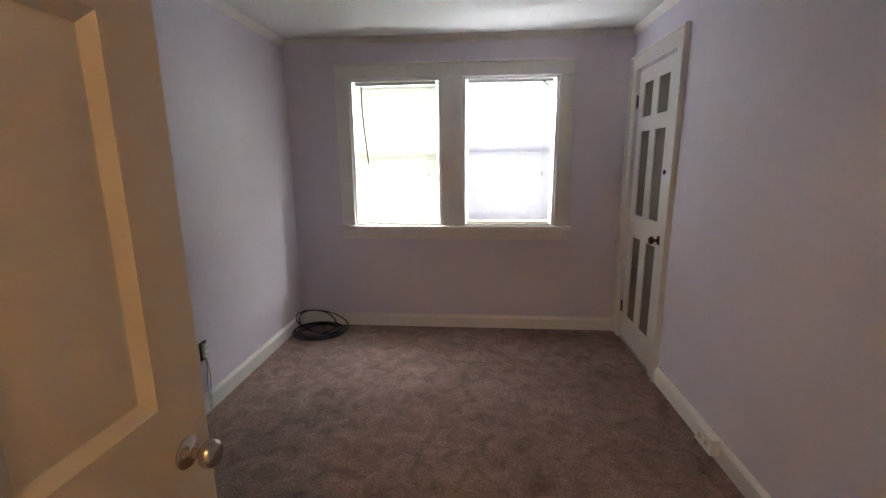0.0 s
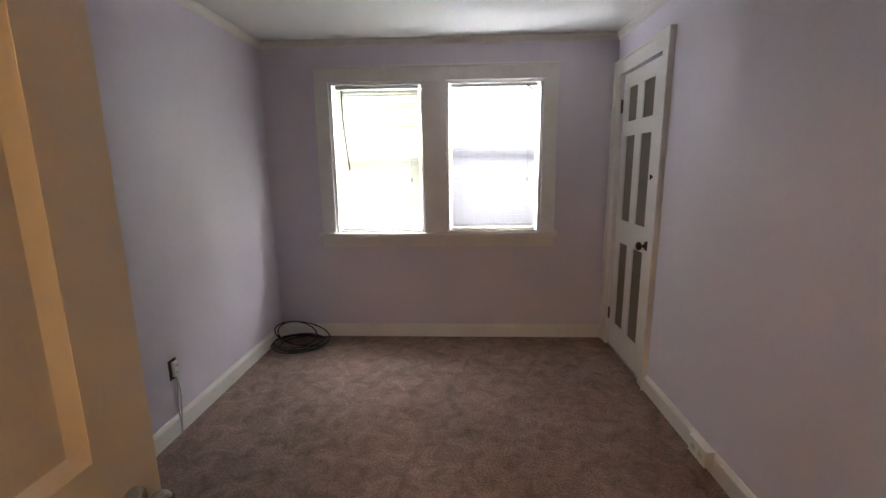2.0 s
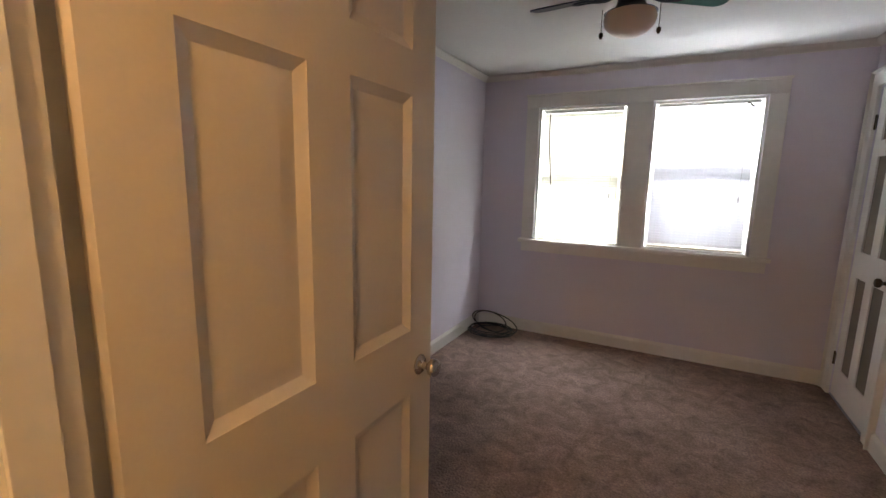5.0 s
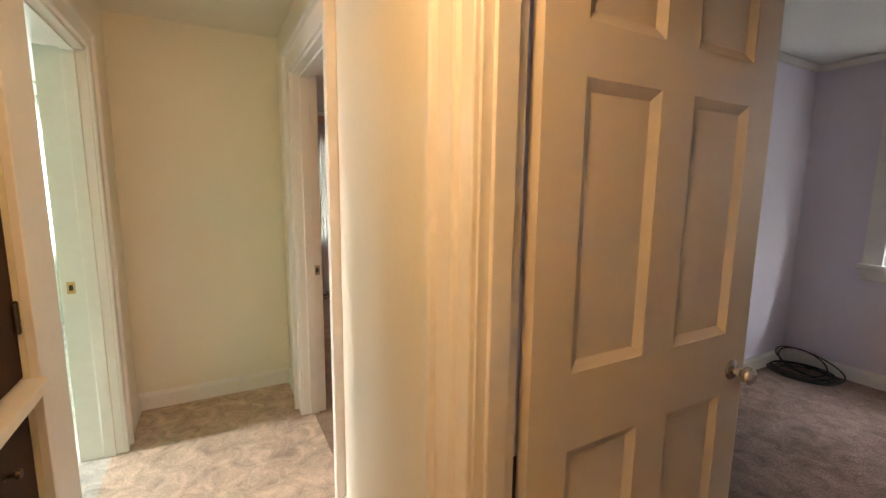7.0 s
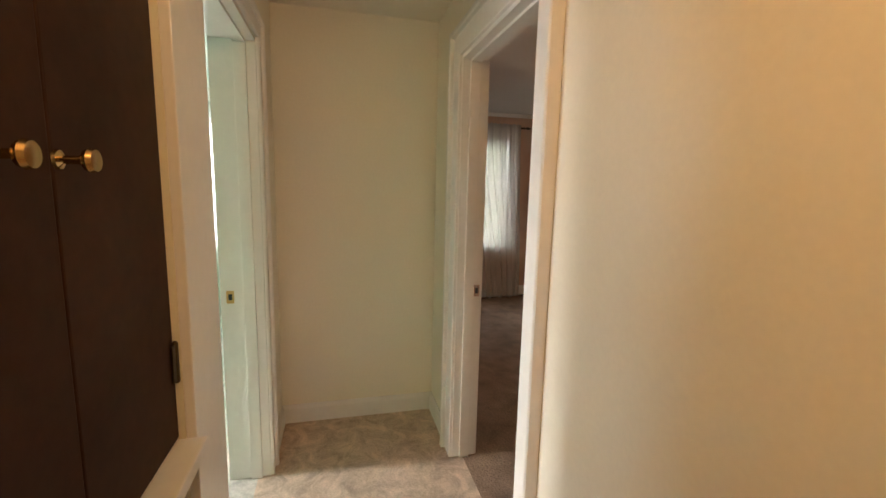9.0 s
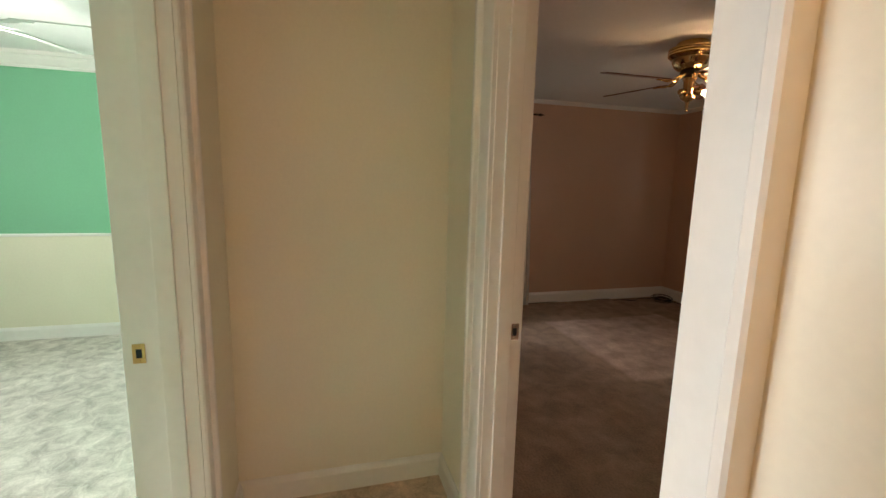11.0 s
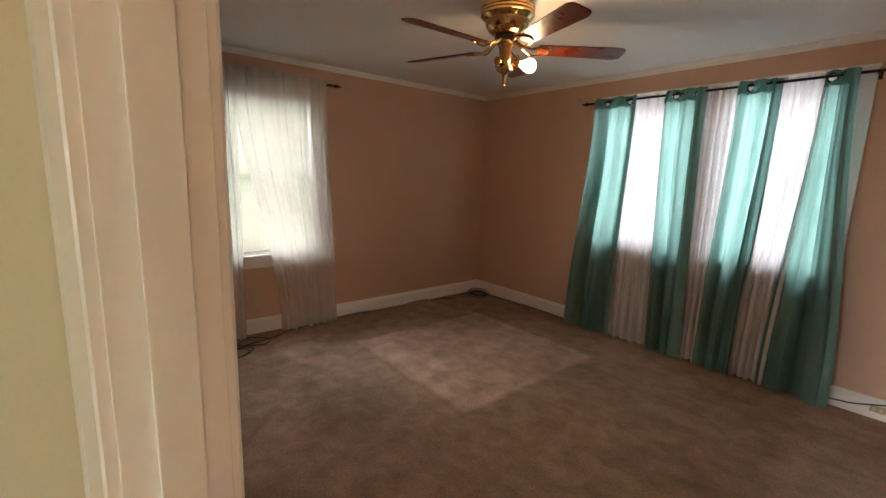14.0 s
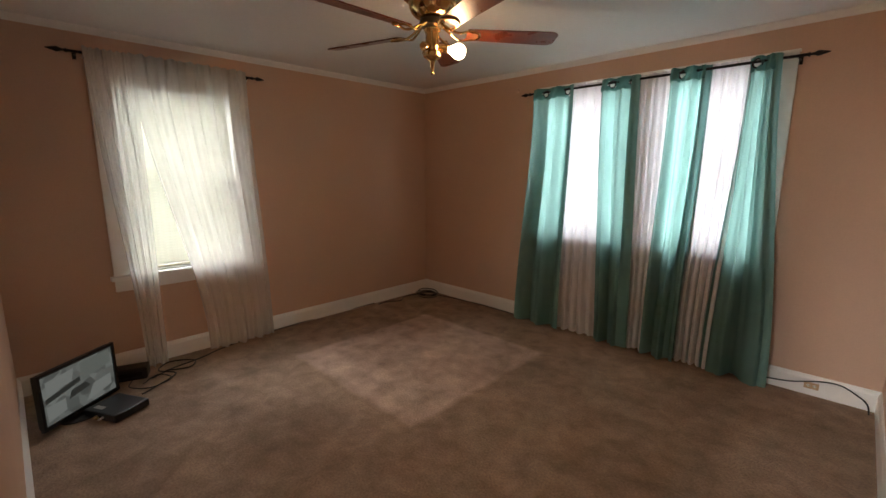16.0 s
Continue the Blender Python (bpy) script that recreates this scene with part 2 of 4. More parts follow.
def lathe(bm, profile, m=None, seg=20):
    """Turn (radius, height) pairs round the local z axis."""
    m = m or Matrix()
    rings = []
    for r, h in profile:
        if r < 1e-5:
            rings.append([bm.verts.new(m @ Vector((0, 0, h)))])
        else:
            rings.append([bm.verts.new(m @ Vector((r * math.cos(2 * math.pi * i / seg), r * math.sin(2 * math.pi * i / seg), h))) for i in range(seg)])
    for a, b in zip(rings, rings[1:]):
        for i in range(seg):
            j = (i + 1) % seg
            if len(a) == 1 and len(b) > 1:
                bm.faces.new((a[0], b[j], b[i]))
            elif len(b) == 1 and len(a) > 1:
                bm.faces.new((a[i], a[j], b[0]))
            elif len(a) > 1:
                bm.faces.new((a[i], a[j], b[j], b[i]))


def axis_pose(p, d):
    """A pose at p whose z axis points along d."""
    return Matrix.Translation(p) @ Vector(d).normalized().to_track_quat("Z", "Y").to_matrix().to_4x4()


def rod(bm, p, q, r, seg=10):
    p, q = Vector(p), Vector(q)
    lathe(bm, ((0, 0), (r, 0), (r, (q - p).length), (0, (q - p).length)), axis_pose(p, q - p), seg)


def tube(bm, pts, r, seg=8):
    """A bent tube through points, smoothed."""
    pts = [Vector(p) for p in pts]
    fine = []
    for i in range(len(pts) - 1):
        p0, p1, p2, p3 = pts[max(i - 1, 0)], pts[i], pts[i + 1], pts[min(i + 2, len(pts) - 1)]
        for k in range(5):
            t = k / 5
            fine.append(0.5 * (2 * p1 + (p2 - p0) * t + (2 * p0 - 5 * p1 + 4 * p2 - p3) * t * t + (3 * p1 - p0 - 3 * p2 + p3) * t ** 3))
    fine.append(pts[-1])
    rings, side = [], Vector((0.31, 0.52, 0.8))
    for i, p in enumerate(fine):
        d = (fine[min(i + 1, len(fine) - 1)] - fine[max(i - 1, 0)]).normalized()
        side = (side - d * side.dot(d)).normalized()
        up = d.cross(side)
        rings.append([bm.verts.new(p + r * (side * math.cos(2 * math.pi * k / seg) + up * math.sin(2 * math.pi * k / seg))) for k in range(seg)])
    for a, b in zip(rings, rings[1:]):
        for k in range(seg):
            bm.faces.new((a[k], a[(k + 1) % seg], b[(k + 1) % seg], b[k]))
    bm.faces.new(rings[0][::-1])
    bm.faces.new(rings[-1])


def part(name, bm, material, parent=None, label="", smooth=False):
    """Link a bmesh as one mesh object, under a thing or a part."""
    me = bpy.data.meshes.new(name)
    bmesh.ops.recalc_face_normals(bm, faces=bm.faces)
    bm.to_mesh(me)
    bm.free()
    for m in (material if isinstance(material, (list, tuple)) else (material,)):
        me.materials.append(m)
    if smooth:
        me.polygons.foreach_set("use_smooth", [True] * len(me.polygons))
        me.set_sharp_from_angle(angle=radians(40))
    ob = new(name, me)
    if parent:
        ob.parent = parent
    if label:
        ob["label"] = label
    return ob


def thing(name, label, category, at=None, group="", kind=""):
    ob = new(name)
    ob.empty_display_size = 0.05
    if at is not None:
        ob.matrix_world = at if isinstance(at, Matrix) else Matrix.Translation(at)
    return tagged(ob, label, category, group, kind)


def solid(name, bm, material, label, category, group="", kind="", smooth=False):
    return tagged(part(name, bm, material, None, "", smooth), label, category, group, kind)


def boxed(*a, bevel=0.0):
    bm = bm_new()
    box(bm, *a, bevel=bevel)
    return bm


# ---- structure ----
def wall(name, axis, p0, p1, a0, a1, holes, m_lo, m_hi, label, z0=-0.05, z1=CEIL + 0.02, split=None):
    """A wall with thickness p0..p1 along axis (0 or 1), a0..a1 along the other; holes (a0, a1, z0, z1) go through it.
    split: height, and the paint above it, on the side of m_hi."""
    mats = [m_lo, m_hi] + ([split[1]] if split else [])
    zs = {z0, z1} | {z for h in holes for z in h[2:]} | ({split[0]} if split else set())
    As = {a0, a1} | {a for h in holes for a in h[:2]}
    zs, As = sorted(z for z in zs if z0 <= z <= z1), sorted(As)
    cell = {}
    for i in range(len(As) - 1):
        for k in range(len(zs) - 1):
            am, zm = (As[i] + As[i + 1]) / 2, (zs[k] + zs[k + 1]) / 2
            cell[i, k] = not any(h[0] < am < h[1] and h[2] < zm < h[3] for h in holes)
    bm = bm_new()
    at = (lambda p, a, z: (p, a, z)) if axis == 0 else (lambda p, a, z: (a, p, z))

    def quad(pts, mi):
        f = bm.faces.new([bm.verts.new(at(*q)) for q in pts])
        f.material_index = mi

    for (i, k), full in cell.items():
        if not full:
            continue
        A, B, Z, Y = As[i], As[i + 1], zs[k], zs[k + 1]
        quad(((p0, A, Z), (p0, B, Z), (p0, B, Y), (p0, A, Y)), 0)
        quad(((p1, A, Z), (p1, B, Z), (p1, B, Y), (p1, A, Y)), 2 if split and Z >= split[0] - 1e-6 else 1)
        if not cell.get((i - 1, k)):
            quad(((p0, A, Z), (p1, A, Z), (p1, A, Y), (p0, A, Y)), 0)
        if not cell.get((i + 1, k)):
            quad(((p0, B, Z), (p1, B, Z), (p1, B, Y), (p0, B, Y)), 0)
        if not cell.get((i, k - 1)):
            quad(((p0, A, Z), (p1, A, Z), (p1, B, Z), (p0, B, Z)), 0)
        if not cell.get((i, k + 1)):
            quad(((p0, A, Y), (p1, A, Y), (p1, B, Y), (p0, B, Y)), 0)
    bmesh.ops.remove_doubles(bm, verts=bm.verts, dist=1e-5)
    return solid(name, bm, mats, label, "wall", kind="structure")


LW = [(-1.129, -0.410, 0.888, 2.045), (-0.226, 0.500, 0.888, 2.045)]      # lavender windows
BW = [(0.585, 1.375, 0.70, 2.05)]                                           # bedroom side window
SW = [(-4.13, -3.43, 0.86, 2.05), (-3.25, -2.55, 0.86, 2.05)]             # bedroom windows behind the drapes
GW = [(-2.26, -1.50, 0.74, 2.08)]
GH = [(-4.6, -3.6, 0.80, 2.08), (-3.1, -2.1, 0.80, 2.08)]
CLOSET = (2.742, 3.398, 0.0, 2.035)
CX0, CX1 = -1.545, -0.855                                                 # linen cabinet
OUT = M["outside"]
TH = 0.16
wall("wall_lavender_window", 1, LY1, LY1 + TH, LX0, LX1, LW, M["lavender"], OUT, "lavender painted wall with a double window")
wall("wall_lavender_closet", 0, LX1, LX1 + 0.14, LY0, LY1 + TH, [CLOSET], M["lavender"], M["trim"], "lavender painted wall with a closet door")
wall("wall_between_bedrooms", 0, BX1, LX0, LY0, LY1 + TH, [], M["peach"], M["lavender"], "wall painted lavender and peach")
wall("wall_hall_bedrooms", 1, HY1, BY0, HX0, DB1 + 0.02, [(DB0 - 0.02, DB1 + 0.02, -0.05, DOOR_H + 0.002)], M["hall"], M["peach"], "cream hall wall with a doorway")
wall("wall_hall_lavender", 1, HY1, LY0, DB1 + 0.02, HX1, [(DA0 - 0.076, DA1 + 0.02, -0.05, DOOR_H + 0.002)], M["hall"], M["lavender"], "cream hall wall with a doorway")
wall("wall_bedroom_near", 1, HY1, BY0, BX0 - TH, HX0, [], M["hall"], M["peach"], "peach painted wall")
wall("wall_bedroom_window_west", 0, BX0 - TH, BX0, BY0, BY1 + TH, BW, OUT, M["peach"], "peach painted wall with one window")
wall("wall_bedroom_window_north", 1, BY1, BY1 + TH, BX0, BX1, SW, M["peach"], OUT, "peach painted wall with a wide window")
wall("wall_hall_end", 0, HX0 - 0.14, HX0, GY1, HY1, [], M["green"], M["hall"], "cream painted end wall of the hall")
wall("wall_hall_left", 1, GY1, HY0, HX0, HX1, [(DG0 - 0.02, DG1 + 0.02, -0.05, DOOR_H + 0.002), (CX0, CX1, 0.08, 2.16)], M["cream"], M["hall"], "cream hall wall with a doorway and a linen cabinet")
wall("wall_hall_back", 0, HX1, HX1 + 0.14, GY1, LY0, [], M["hall"], M["outside"], "cream painted wall")
wall("wall_green_window", 0, GX0 - TH, GX0, GY0, GY1, GW, OUT, M["cream"], "wall mint green above and pale yellow below", split=(0.895, M["green"]))
wall("wall_green_far", 1, GY0 - TH, GY0, GX0 - TH, GX1, GH, OUT, M["cream"], "wall mint green above and pale yellow below", split=(0.895, M["green"]))
wall("wall_green_side", 0, GX1, GX1 + 0.14, GY0 - TH, GY1, [], M["green"], OUT, "mint green painted wall")
wall("wall_green_near", 1, GY1, HY0, GX0 - TH, HX0 - 0.14, [], M["green"], OUT, "mint green painted wall")
# closet behind the panel door, niche behind the linen cabinet
wall("wall_closet_back", 0, LX1 + 0.75, LX1 + 0.85, 2.4, LY1 + TH, [], M["trim"], OUT, "plain closet wall")
wall("wall_closet_side", 1, 2.3, 2.4, LX1 + 0.14, LX1 + 0.85, [], M["trim"], M["trim"], "plain closet wall")

for nm, b, m, lab in (
    ("floor_lavender", (LX0, LX1 + 0.85, HY1 + 0.055, LY1 + TH), M["carpet_l"], "brown cut-pile carpet"),
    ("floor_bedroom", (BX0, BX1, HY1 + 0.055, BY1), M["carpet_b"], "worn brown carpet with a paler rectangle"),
    ("floor_hall", (HX0, HX1, HY0 - 0.055, HY1 + 0.055), M["carpet_h"], "tan hall carpet"),
    ("floor_green", (GX0, GX1, GY0, HY0 - 0.055), M["carpet_g"], "pale grey carpet"),
):
    bm = bm_new()
    box(bm, *b, -0.06, 0.0)
    solid(nm, bm, m, lab, "carpet", kind="structure")
for nm, b in (("ceiling_lavender", (LX0, LX1 + 0.85, HY1 + 0.06, LY1 + TH)), ("ceiling_bedroom", (BX0 - TH, BX1 + 0.138, HY1 + 0.06, BY1 + TH)),
              ("ceiling_hall", (HX0 - 0.14, HX1 + 0.14, GY1 + 0.06, HY1 + 0.06)), ("ceiling_green", (GX0 - TH, GX1 + 0.14, GY0 - TH, GY1 + 0.06))):
    solid(nm, boxed(*b, CEIL, CEIL + 0.12), M["hall"] if nm == "ceiling_hall" else M["ceil"], "white plaster ceiling", "ceiling", kind="structure")
solid("ground", boxed(-300, 300, -300, 300, -0.75, -0.60), M["grass"], "lawn outside the house", "ground", kind="structure")

CASE = ((0, 0), (0, 0.013), (0.004, 0.018), (0.012, 0.019), (0.016, 0.014), (0.066, 0.015), (0.070, 0.026), (0.076, 0.030), (0.086, 0.030), (0.092, 0.026), (0.092, 0))
WIDE = ((0, 0), (0, 0.013), (0.003, 0.016), (0.044, 0.016), (0.050, 0.024), (0.058, 0.027), (0.066, 0.024), (0.070, 0.016), (0.136, 0.016), (0.141, 0.028), (0.148, 0.032), (0.162, 0.032), (0.168, 0.028), (0.170, 0))
BAND = ((0, 0), (0, 0.016), (0.003, 0.019), (0.086, 0.019), (0.090, 0.022), (0.094, 0.036), (0.100, 0.041), (0.116, 0.041), (0.122, 0.036), (0.124, 0))
FLAT = ((0, 0), (0, 0.016), (0.003, 0.019), (0.100, 0.019), (0.104, 0.026), (0.118, 0.026), (0.121, 0.023), (0.121, 0))


def casing(name, axis, p, sign, a0, a1, ztop, label, profile=CASE, zbot=0.0, right=True):
    """Mitred trim round an opening on the face p of a wall, proud towards sign."""
    bm = bm_new()
    lines = []
    for u, d in profile:
        q = p + sign * d
        pts = ((a0 - u, zbot), (a0 - u, ztop + u), (a1 + u, ztop + u), (a1 + u, zbot)) if right else ((a0 - u, zbot), (a0 - u, ztop + u), (a1, ztop + u))
        lines.append([bm.verts.new((q, a, z) if axis == 0 else (a, q, z)) for a, z in pts])
    n = len(lines)
    for i in range(n):
        A, B = lines[i], lines[(i + 1) % n]
        for k in range(len(A) - 1):
            bm.faces.new((A[k], A[k + 1], B[k + 1], B[k]))
    for k in (0, -1):
        bm.faces.new([l[k] for l in lines])
    return solid(name, bm, M["trim"], label, "trim", kind="structure")


def jambs(name, axis, p0, p1, a0, a1, ztop, stop, rebate=None):
    """Door lining with a stop bead."""
    ob = thing(name, "white painted door frame", "door frame", kind="structure")
    e = 0.003
    for nm, b in (("jamb", (a0, a0 + 0.018, 0.001, ztop)), ("jamb", (a1 - 0.018, a1, 0.001, ztop)), ("head", (a0 + 0.018, a1 - 0.018, ztop - 0.018, ztop)),
                  ("stop", (a0 + 0.018, a0 + 0.030, 0.001, ztop - 0.018)), ("stop", (a1 - 0.030, a1 - 0.018, 0.001, ztop - 0.018)), ("stop", (a0 + 0.030, a1 - 0.030, ztop - 0.030, ztop - 0.018))):
        q0, q1 = (p0 - e, p1 + e) if nm != "stop" else stop
        if rebate and nm == "jamb" and b[0] == a0:
            part("hinge_jamb", boxed(a0 - 0.056, a0 - 0.042, rebate, p1 + e, b[2], b[3], bevel=0.001), M["trim"], ob)
            b, q1 = (a0 - 0.056, *b[1:]), rebate
        bb = (b[0], b[1], q0, q1, b[2], b[3]) if axis == 1 else (q0, q1, b[0], b[1], b[2], b[3])
        part(nm, boxed(*bb, bevel=0.0015), M["trim"], ob)
    return ob


jambs("door_frame_1", 1, HY1, LY0, DA0 - 0.018, DA1 + 0.018, DOOR_H, (HY1 + 0.020, HY1 + 0.068), -0.114)
jambs("door_frame_2", 1, HY1, BY0, DB0 - 0.018, DB1 + 0.018, DOOR_H, (HY1 + 0.035, HY1 + 0.085))
jambs("door_frame_3", 1, GY1, HY0, DG0 - 0.018, DG1 + 0.018, DOOR_H, (HY0 - 0.085, HY0 - 0.035))
casing("trim_1", 1, HY1, -1, DA0 - 0.008, DA1 + 0.008, DOOR_H, "white moulded wide door casing", WIDE)
casing("trim_2", 1, HY1, -1, DB0 - 0.005, DB1 + 0.004, DOOR_H, "white moulded door casing", BAND)
casing("trim_3", 1, HY0, 1, DG0 - 0.005, DG1 - 0.005, DOOR_H, "white moulded door casing", right=False)
casing("trim_4", 1, BY0, 1, DB0 - 0.005, BX1 - 0.002, DOOR_H, "white moulded door casing", right=False)
solid("trim_9", boxed(BX1, DB1 - 0.004, BY0 + 0.004, LY0 - 0.002, 0.001, DOOR_H - 0.02, bevel=0.002), M["trim"], "white painted filler board beside the door frame", "trim", kind="structure")
casing("trim_8", 1, LY0, 1, DA0 - 0.074, DA1 + 0.008, DOOR_H, "white moulded door casing")
casing("trim_5", 0, LX1, -1, CLOSET[0], CLOSET[1] - 0.018, CLOSET[3] + 0.004, "white flat closet door casing", FLAT[:3] + ((0.088, 0.019), (0.097, 0.034), (0.104, 0.034), (0.106, 0.030), (0.106, 0)))


# ---- skirting and crown ----
def strip(name, runs, profile, material, label, category="trim"):
    """A moulding along straight runs ((x0, y0), (x1, y1), inward normal), mitre ends left square; profile is (proud, height)."""
    for (x0, y0), (x1, y1), (nx, ny) in runs:
        bm = bm_new()
        a = [bm.verts.new((x0 + nx * d, y0 + ny * d, h)) for d, h in profile]
        b = [bm.verts.new((x1 + nx * d, y1 + ny * d, h)) for d, h in profile]
        n = len(a)
        for i in range(n):
            j = (i + 1) % n
            bm.faces.new((a[i], b[i], b[j], a[j]))
        bm.faces.new(a)
        bm.faces.new(b[::-1])
        solid(name, bm, material, label, category, kind="structure")


BASE = ((0, -0.005), (0.017, -0.005), (0.017, 0.118), (0.014, 0.128), (0.009, 0.138), (0.005, 0.150), (0, 0.152))
SK = tuple((d, h * 0.71) for d, h in BASE)
SKB = tuple((d, h * 0.87) for d, h in BASE)
SKH = tuple((d, h * 0.72) for d, h in BASE)
N, S_, E_, W_ = (0, -1), (0, 1), (-1, 0), (1, 0)
strip("baseboard", [((LX0, LY1), (LX1, LY1), N), ((LX0, LY0), (LX0, LY1), W_), ((LX1, LY0), (LX1, CLOSET[0] - 0.108), E_), ((LX0, LY0), (DA0 - 0.17, LY0), S_), ((DA1 + 0.104, LY0), (LX1, LY0), S_)], SK, M["trim"], "white painted wooden baseboard", "baseboard")
strip("baseboard", [((BX0, BY1), (BX1, BY1), N), ((BX0, BY0), (BX0, BY1), W_), ((BX1, BY0), (BX1, BY1), E_), ((BX0, BY0), (DB0 - 0.1, BY0), S_)], SKB, M["trim"], "white painted wooden baseboard", "baseboard")
strip("baseboard", [((HX0, HY0), (HX0, HY1), W_), ((HX0, HY1), (DB0 - 0.1, HY1), N), ((HX0, HY0), (DG0 - 0.1, HY0), S_), ((DB1 + 0.13, HY1), (DA0 - 0.18, HY1), N)], SKH, M["trim"], "white painted hall baseboard", "baseboard")
strip("baseboard", [((GX0, GY0), (GX0, GY1), W_), ((GX0, GY0), (GX1, GY0), S_)], SKH, M["trim"], "white painted baseboard", "baseboard")
strip("chair_rail", [((GX0, GY0), (GX0, GW[0][0] - 0.15), W_), ((GX0, GY0), (GX1, GY0), S_)], ((0, 0.884), (0.005, 0.886), (0.009, 0.892), (0.009, 0.902), (0.004, 0.908), (0, 0.910)), M["trim"], "white wooden chair rail", "chair rail")
CRL = tuple((d, CEIL - h) for d, h in ((0, 0.088), (0.012, 0.088), (0.014, 0.074), (0.024, 0.068), (0.046, 0.040), (0.052, 0.025), (0.062, 0.022), (0.062, 0.0005), (0, 0.0005)))
CR = tuple((d * 0.6, CEIL - (CEIL - h) * 0.52) for d, h in CRL)
CRB = tuple((d * 0.5, CEIL - (CEIL - h) * 0.48) for d, h in CRL)
strip("crown", [((LX0, LY1), (LX1, LY1), N), ((LX0, LY0), (LX0, LY1), W_), ((LX1, LY0), (LX1, LY1), E_)], CR, M["trim"], "white crown moulding under the ceiling", "crown moulding")
strip("crown", [((BX0, BY1), (BX1, BY1), N), ((BX0, BY0), (BX0, BY1), W_), ((BX1, BY0), (BX1, BY1), E_)], CRB, M["trim"], "white crown moulding under the ceiling", "crown moulding")
strip("crown", [((GX0, GY0), (GX0, GY1), W_), ((GX0, GY0), (GX1, GY0), S_)], tuple((d, CEIL - (CEIL - h) * 1.4) for d, h in CRL), M["trim"], "white crown moulding under the ceiling", "crown moulding")


# ---- windows ----
def window(name, at, holes, label, side=0.115, thick=TH):
    """Local frame: x along the wall, y outwards, z up. Double-hung sashes, casing, stool and apron."""
    ob = thing(name, label, "window", at, kind="structure")
    a0, a1 = holes[0][0], holes[-1][1]
    zb, zt = holes[0][2], holes[0][3]
    bm = bm_new()
    box(bm, a0 - side, a0 - 0.004, -0.020, 0.0, zb, zt + 0.004, 0.003)
    box(bm, a1 + 0.004, a1 + side, -0.020, 0.0, zb, zt + 0.004, 0.003)
    box(bm, a0 - side, a1 + side, -0.022, 0.0, zt + 0.004, zt + 0.102, 0.003)
    box(bm, a0 - side - 0.008, a1 + side + 0.008, -0.034, 0.0, zt + 0.102, zt + 0.117, 0.004)
    for h, g in zip(holes, holes[1:]):
        box(bm, h[1] + 0.004, g[0] - 0.004, -0.020, 0.0, zb, zt + 0.004, 0.003)
    part("window_frame", bm, M["trim"], ob)
    part("window_sill", boxed(a0 - side - 0.022, a1 + side + 0.022, -0.055, 0.004, zb - 0.030, zb, bevel=0.006), M["trim"], ob)
    part("apron", boxed(a0 - side, a1 + side, -0.018, 0.0, zb - 0.115, zb - 0.030, bevel=0.004), M["trim"], ob)
    for x0, x1, z0, z1 in holes:
        bm = bm_new()
        for q in ((x0, x0 + 0.016, z0, z1), (x1 - 0.016, x1, z0, z1), (x0 + 0.016, x1 - 0.016, z1 - 0.016, z1), (x0 + 0.016, x1 - 0.016, z0, z0 + 0.012)):
            box(bm, q[0] + 0.001, q[1] - 0.001, 0.004, thick + 0.01, q[2] + 0.001, q[3] - 0.001)
        part("lining", bm, M["trim"], ob)
        mid = (z0 + z1) / 2
        for lo, hi, y in ((mid - 0.02, z1 - 0.018, 0.105), (z0 + 0.014, mid + 0.02, 0.070)):
            bm = bm_new()
            u0, u1 = x0 + 0.018, x1 - 0.018
            for q in ((u0, u0 + 0.042, lo, hi), (u1 - 0.042, u1, lo, hi), (u0 + 0.042, u1 - 0.042, hi - 0.038, hi), (u0 + 0.042, u1 - 0.042, lo, lo + 0.045)):
                box(bm, q[0], q[1], y, y + 0.032, q[2], q[3])
            sash = part("sash", bm, M["trim"], ob)
            pane = part("pane", boxed(u0 + 0.040, u1 - 0.040, y + 0.014, y + 0.018, lo + 0.043, hi - 0.036), glass, sash)
            pane.visible_shadow = False
    return ob


def slat_mesh(w, material):
    bm = bm_new()
    rows = []
    for k in range(5):
        v = (k / 4 - 0.5) * 0.0290
        rows.append([bm.verts.new((x, v, 0.0022 * (1 - (2 * v / 0.0290) ** 2))) for x in (-w / 2, w / 2)])
    for a, b in zip(rows, rows[1:]):
        bm.faces.new((a[0], a[1], b[1], b[0]))
    me = bpy.data.meshes.new("slat")
    bm.to_mesh(me)
    bm.free()
    me.materials.append(material)
    me.polygons.foreach_set("use_smooth", [True] * len(me.polygons))
    return me


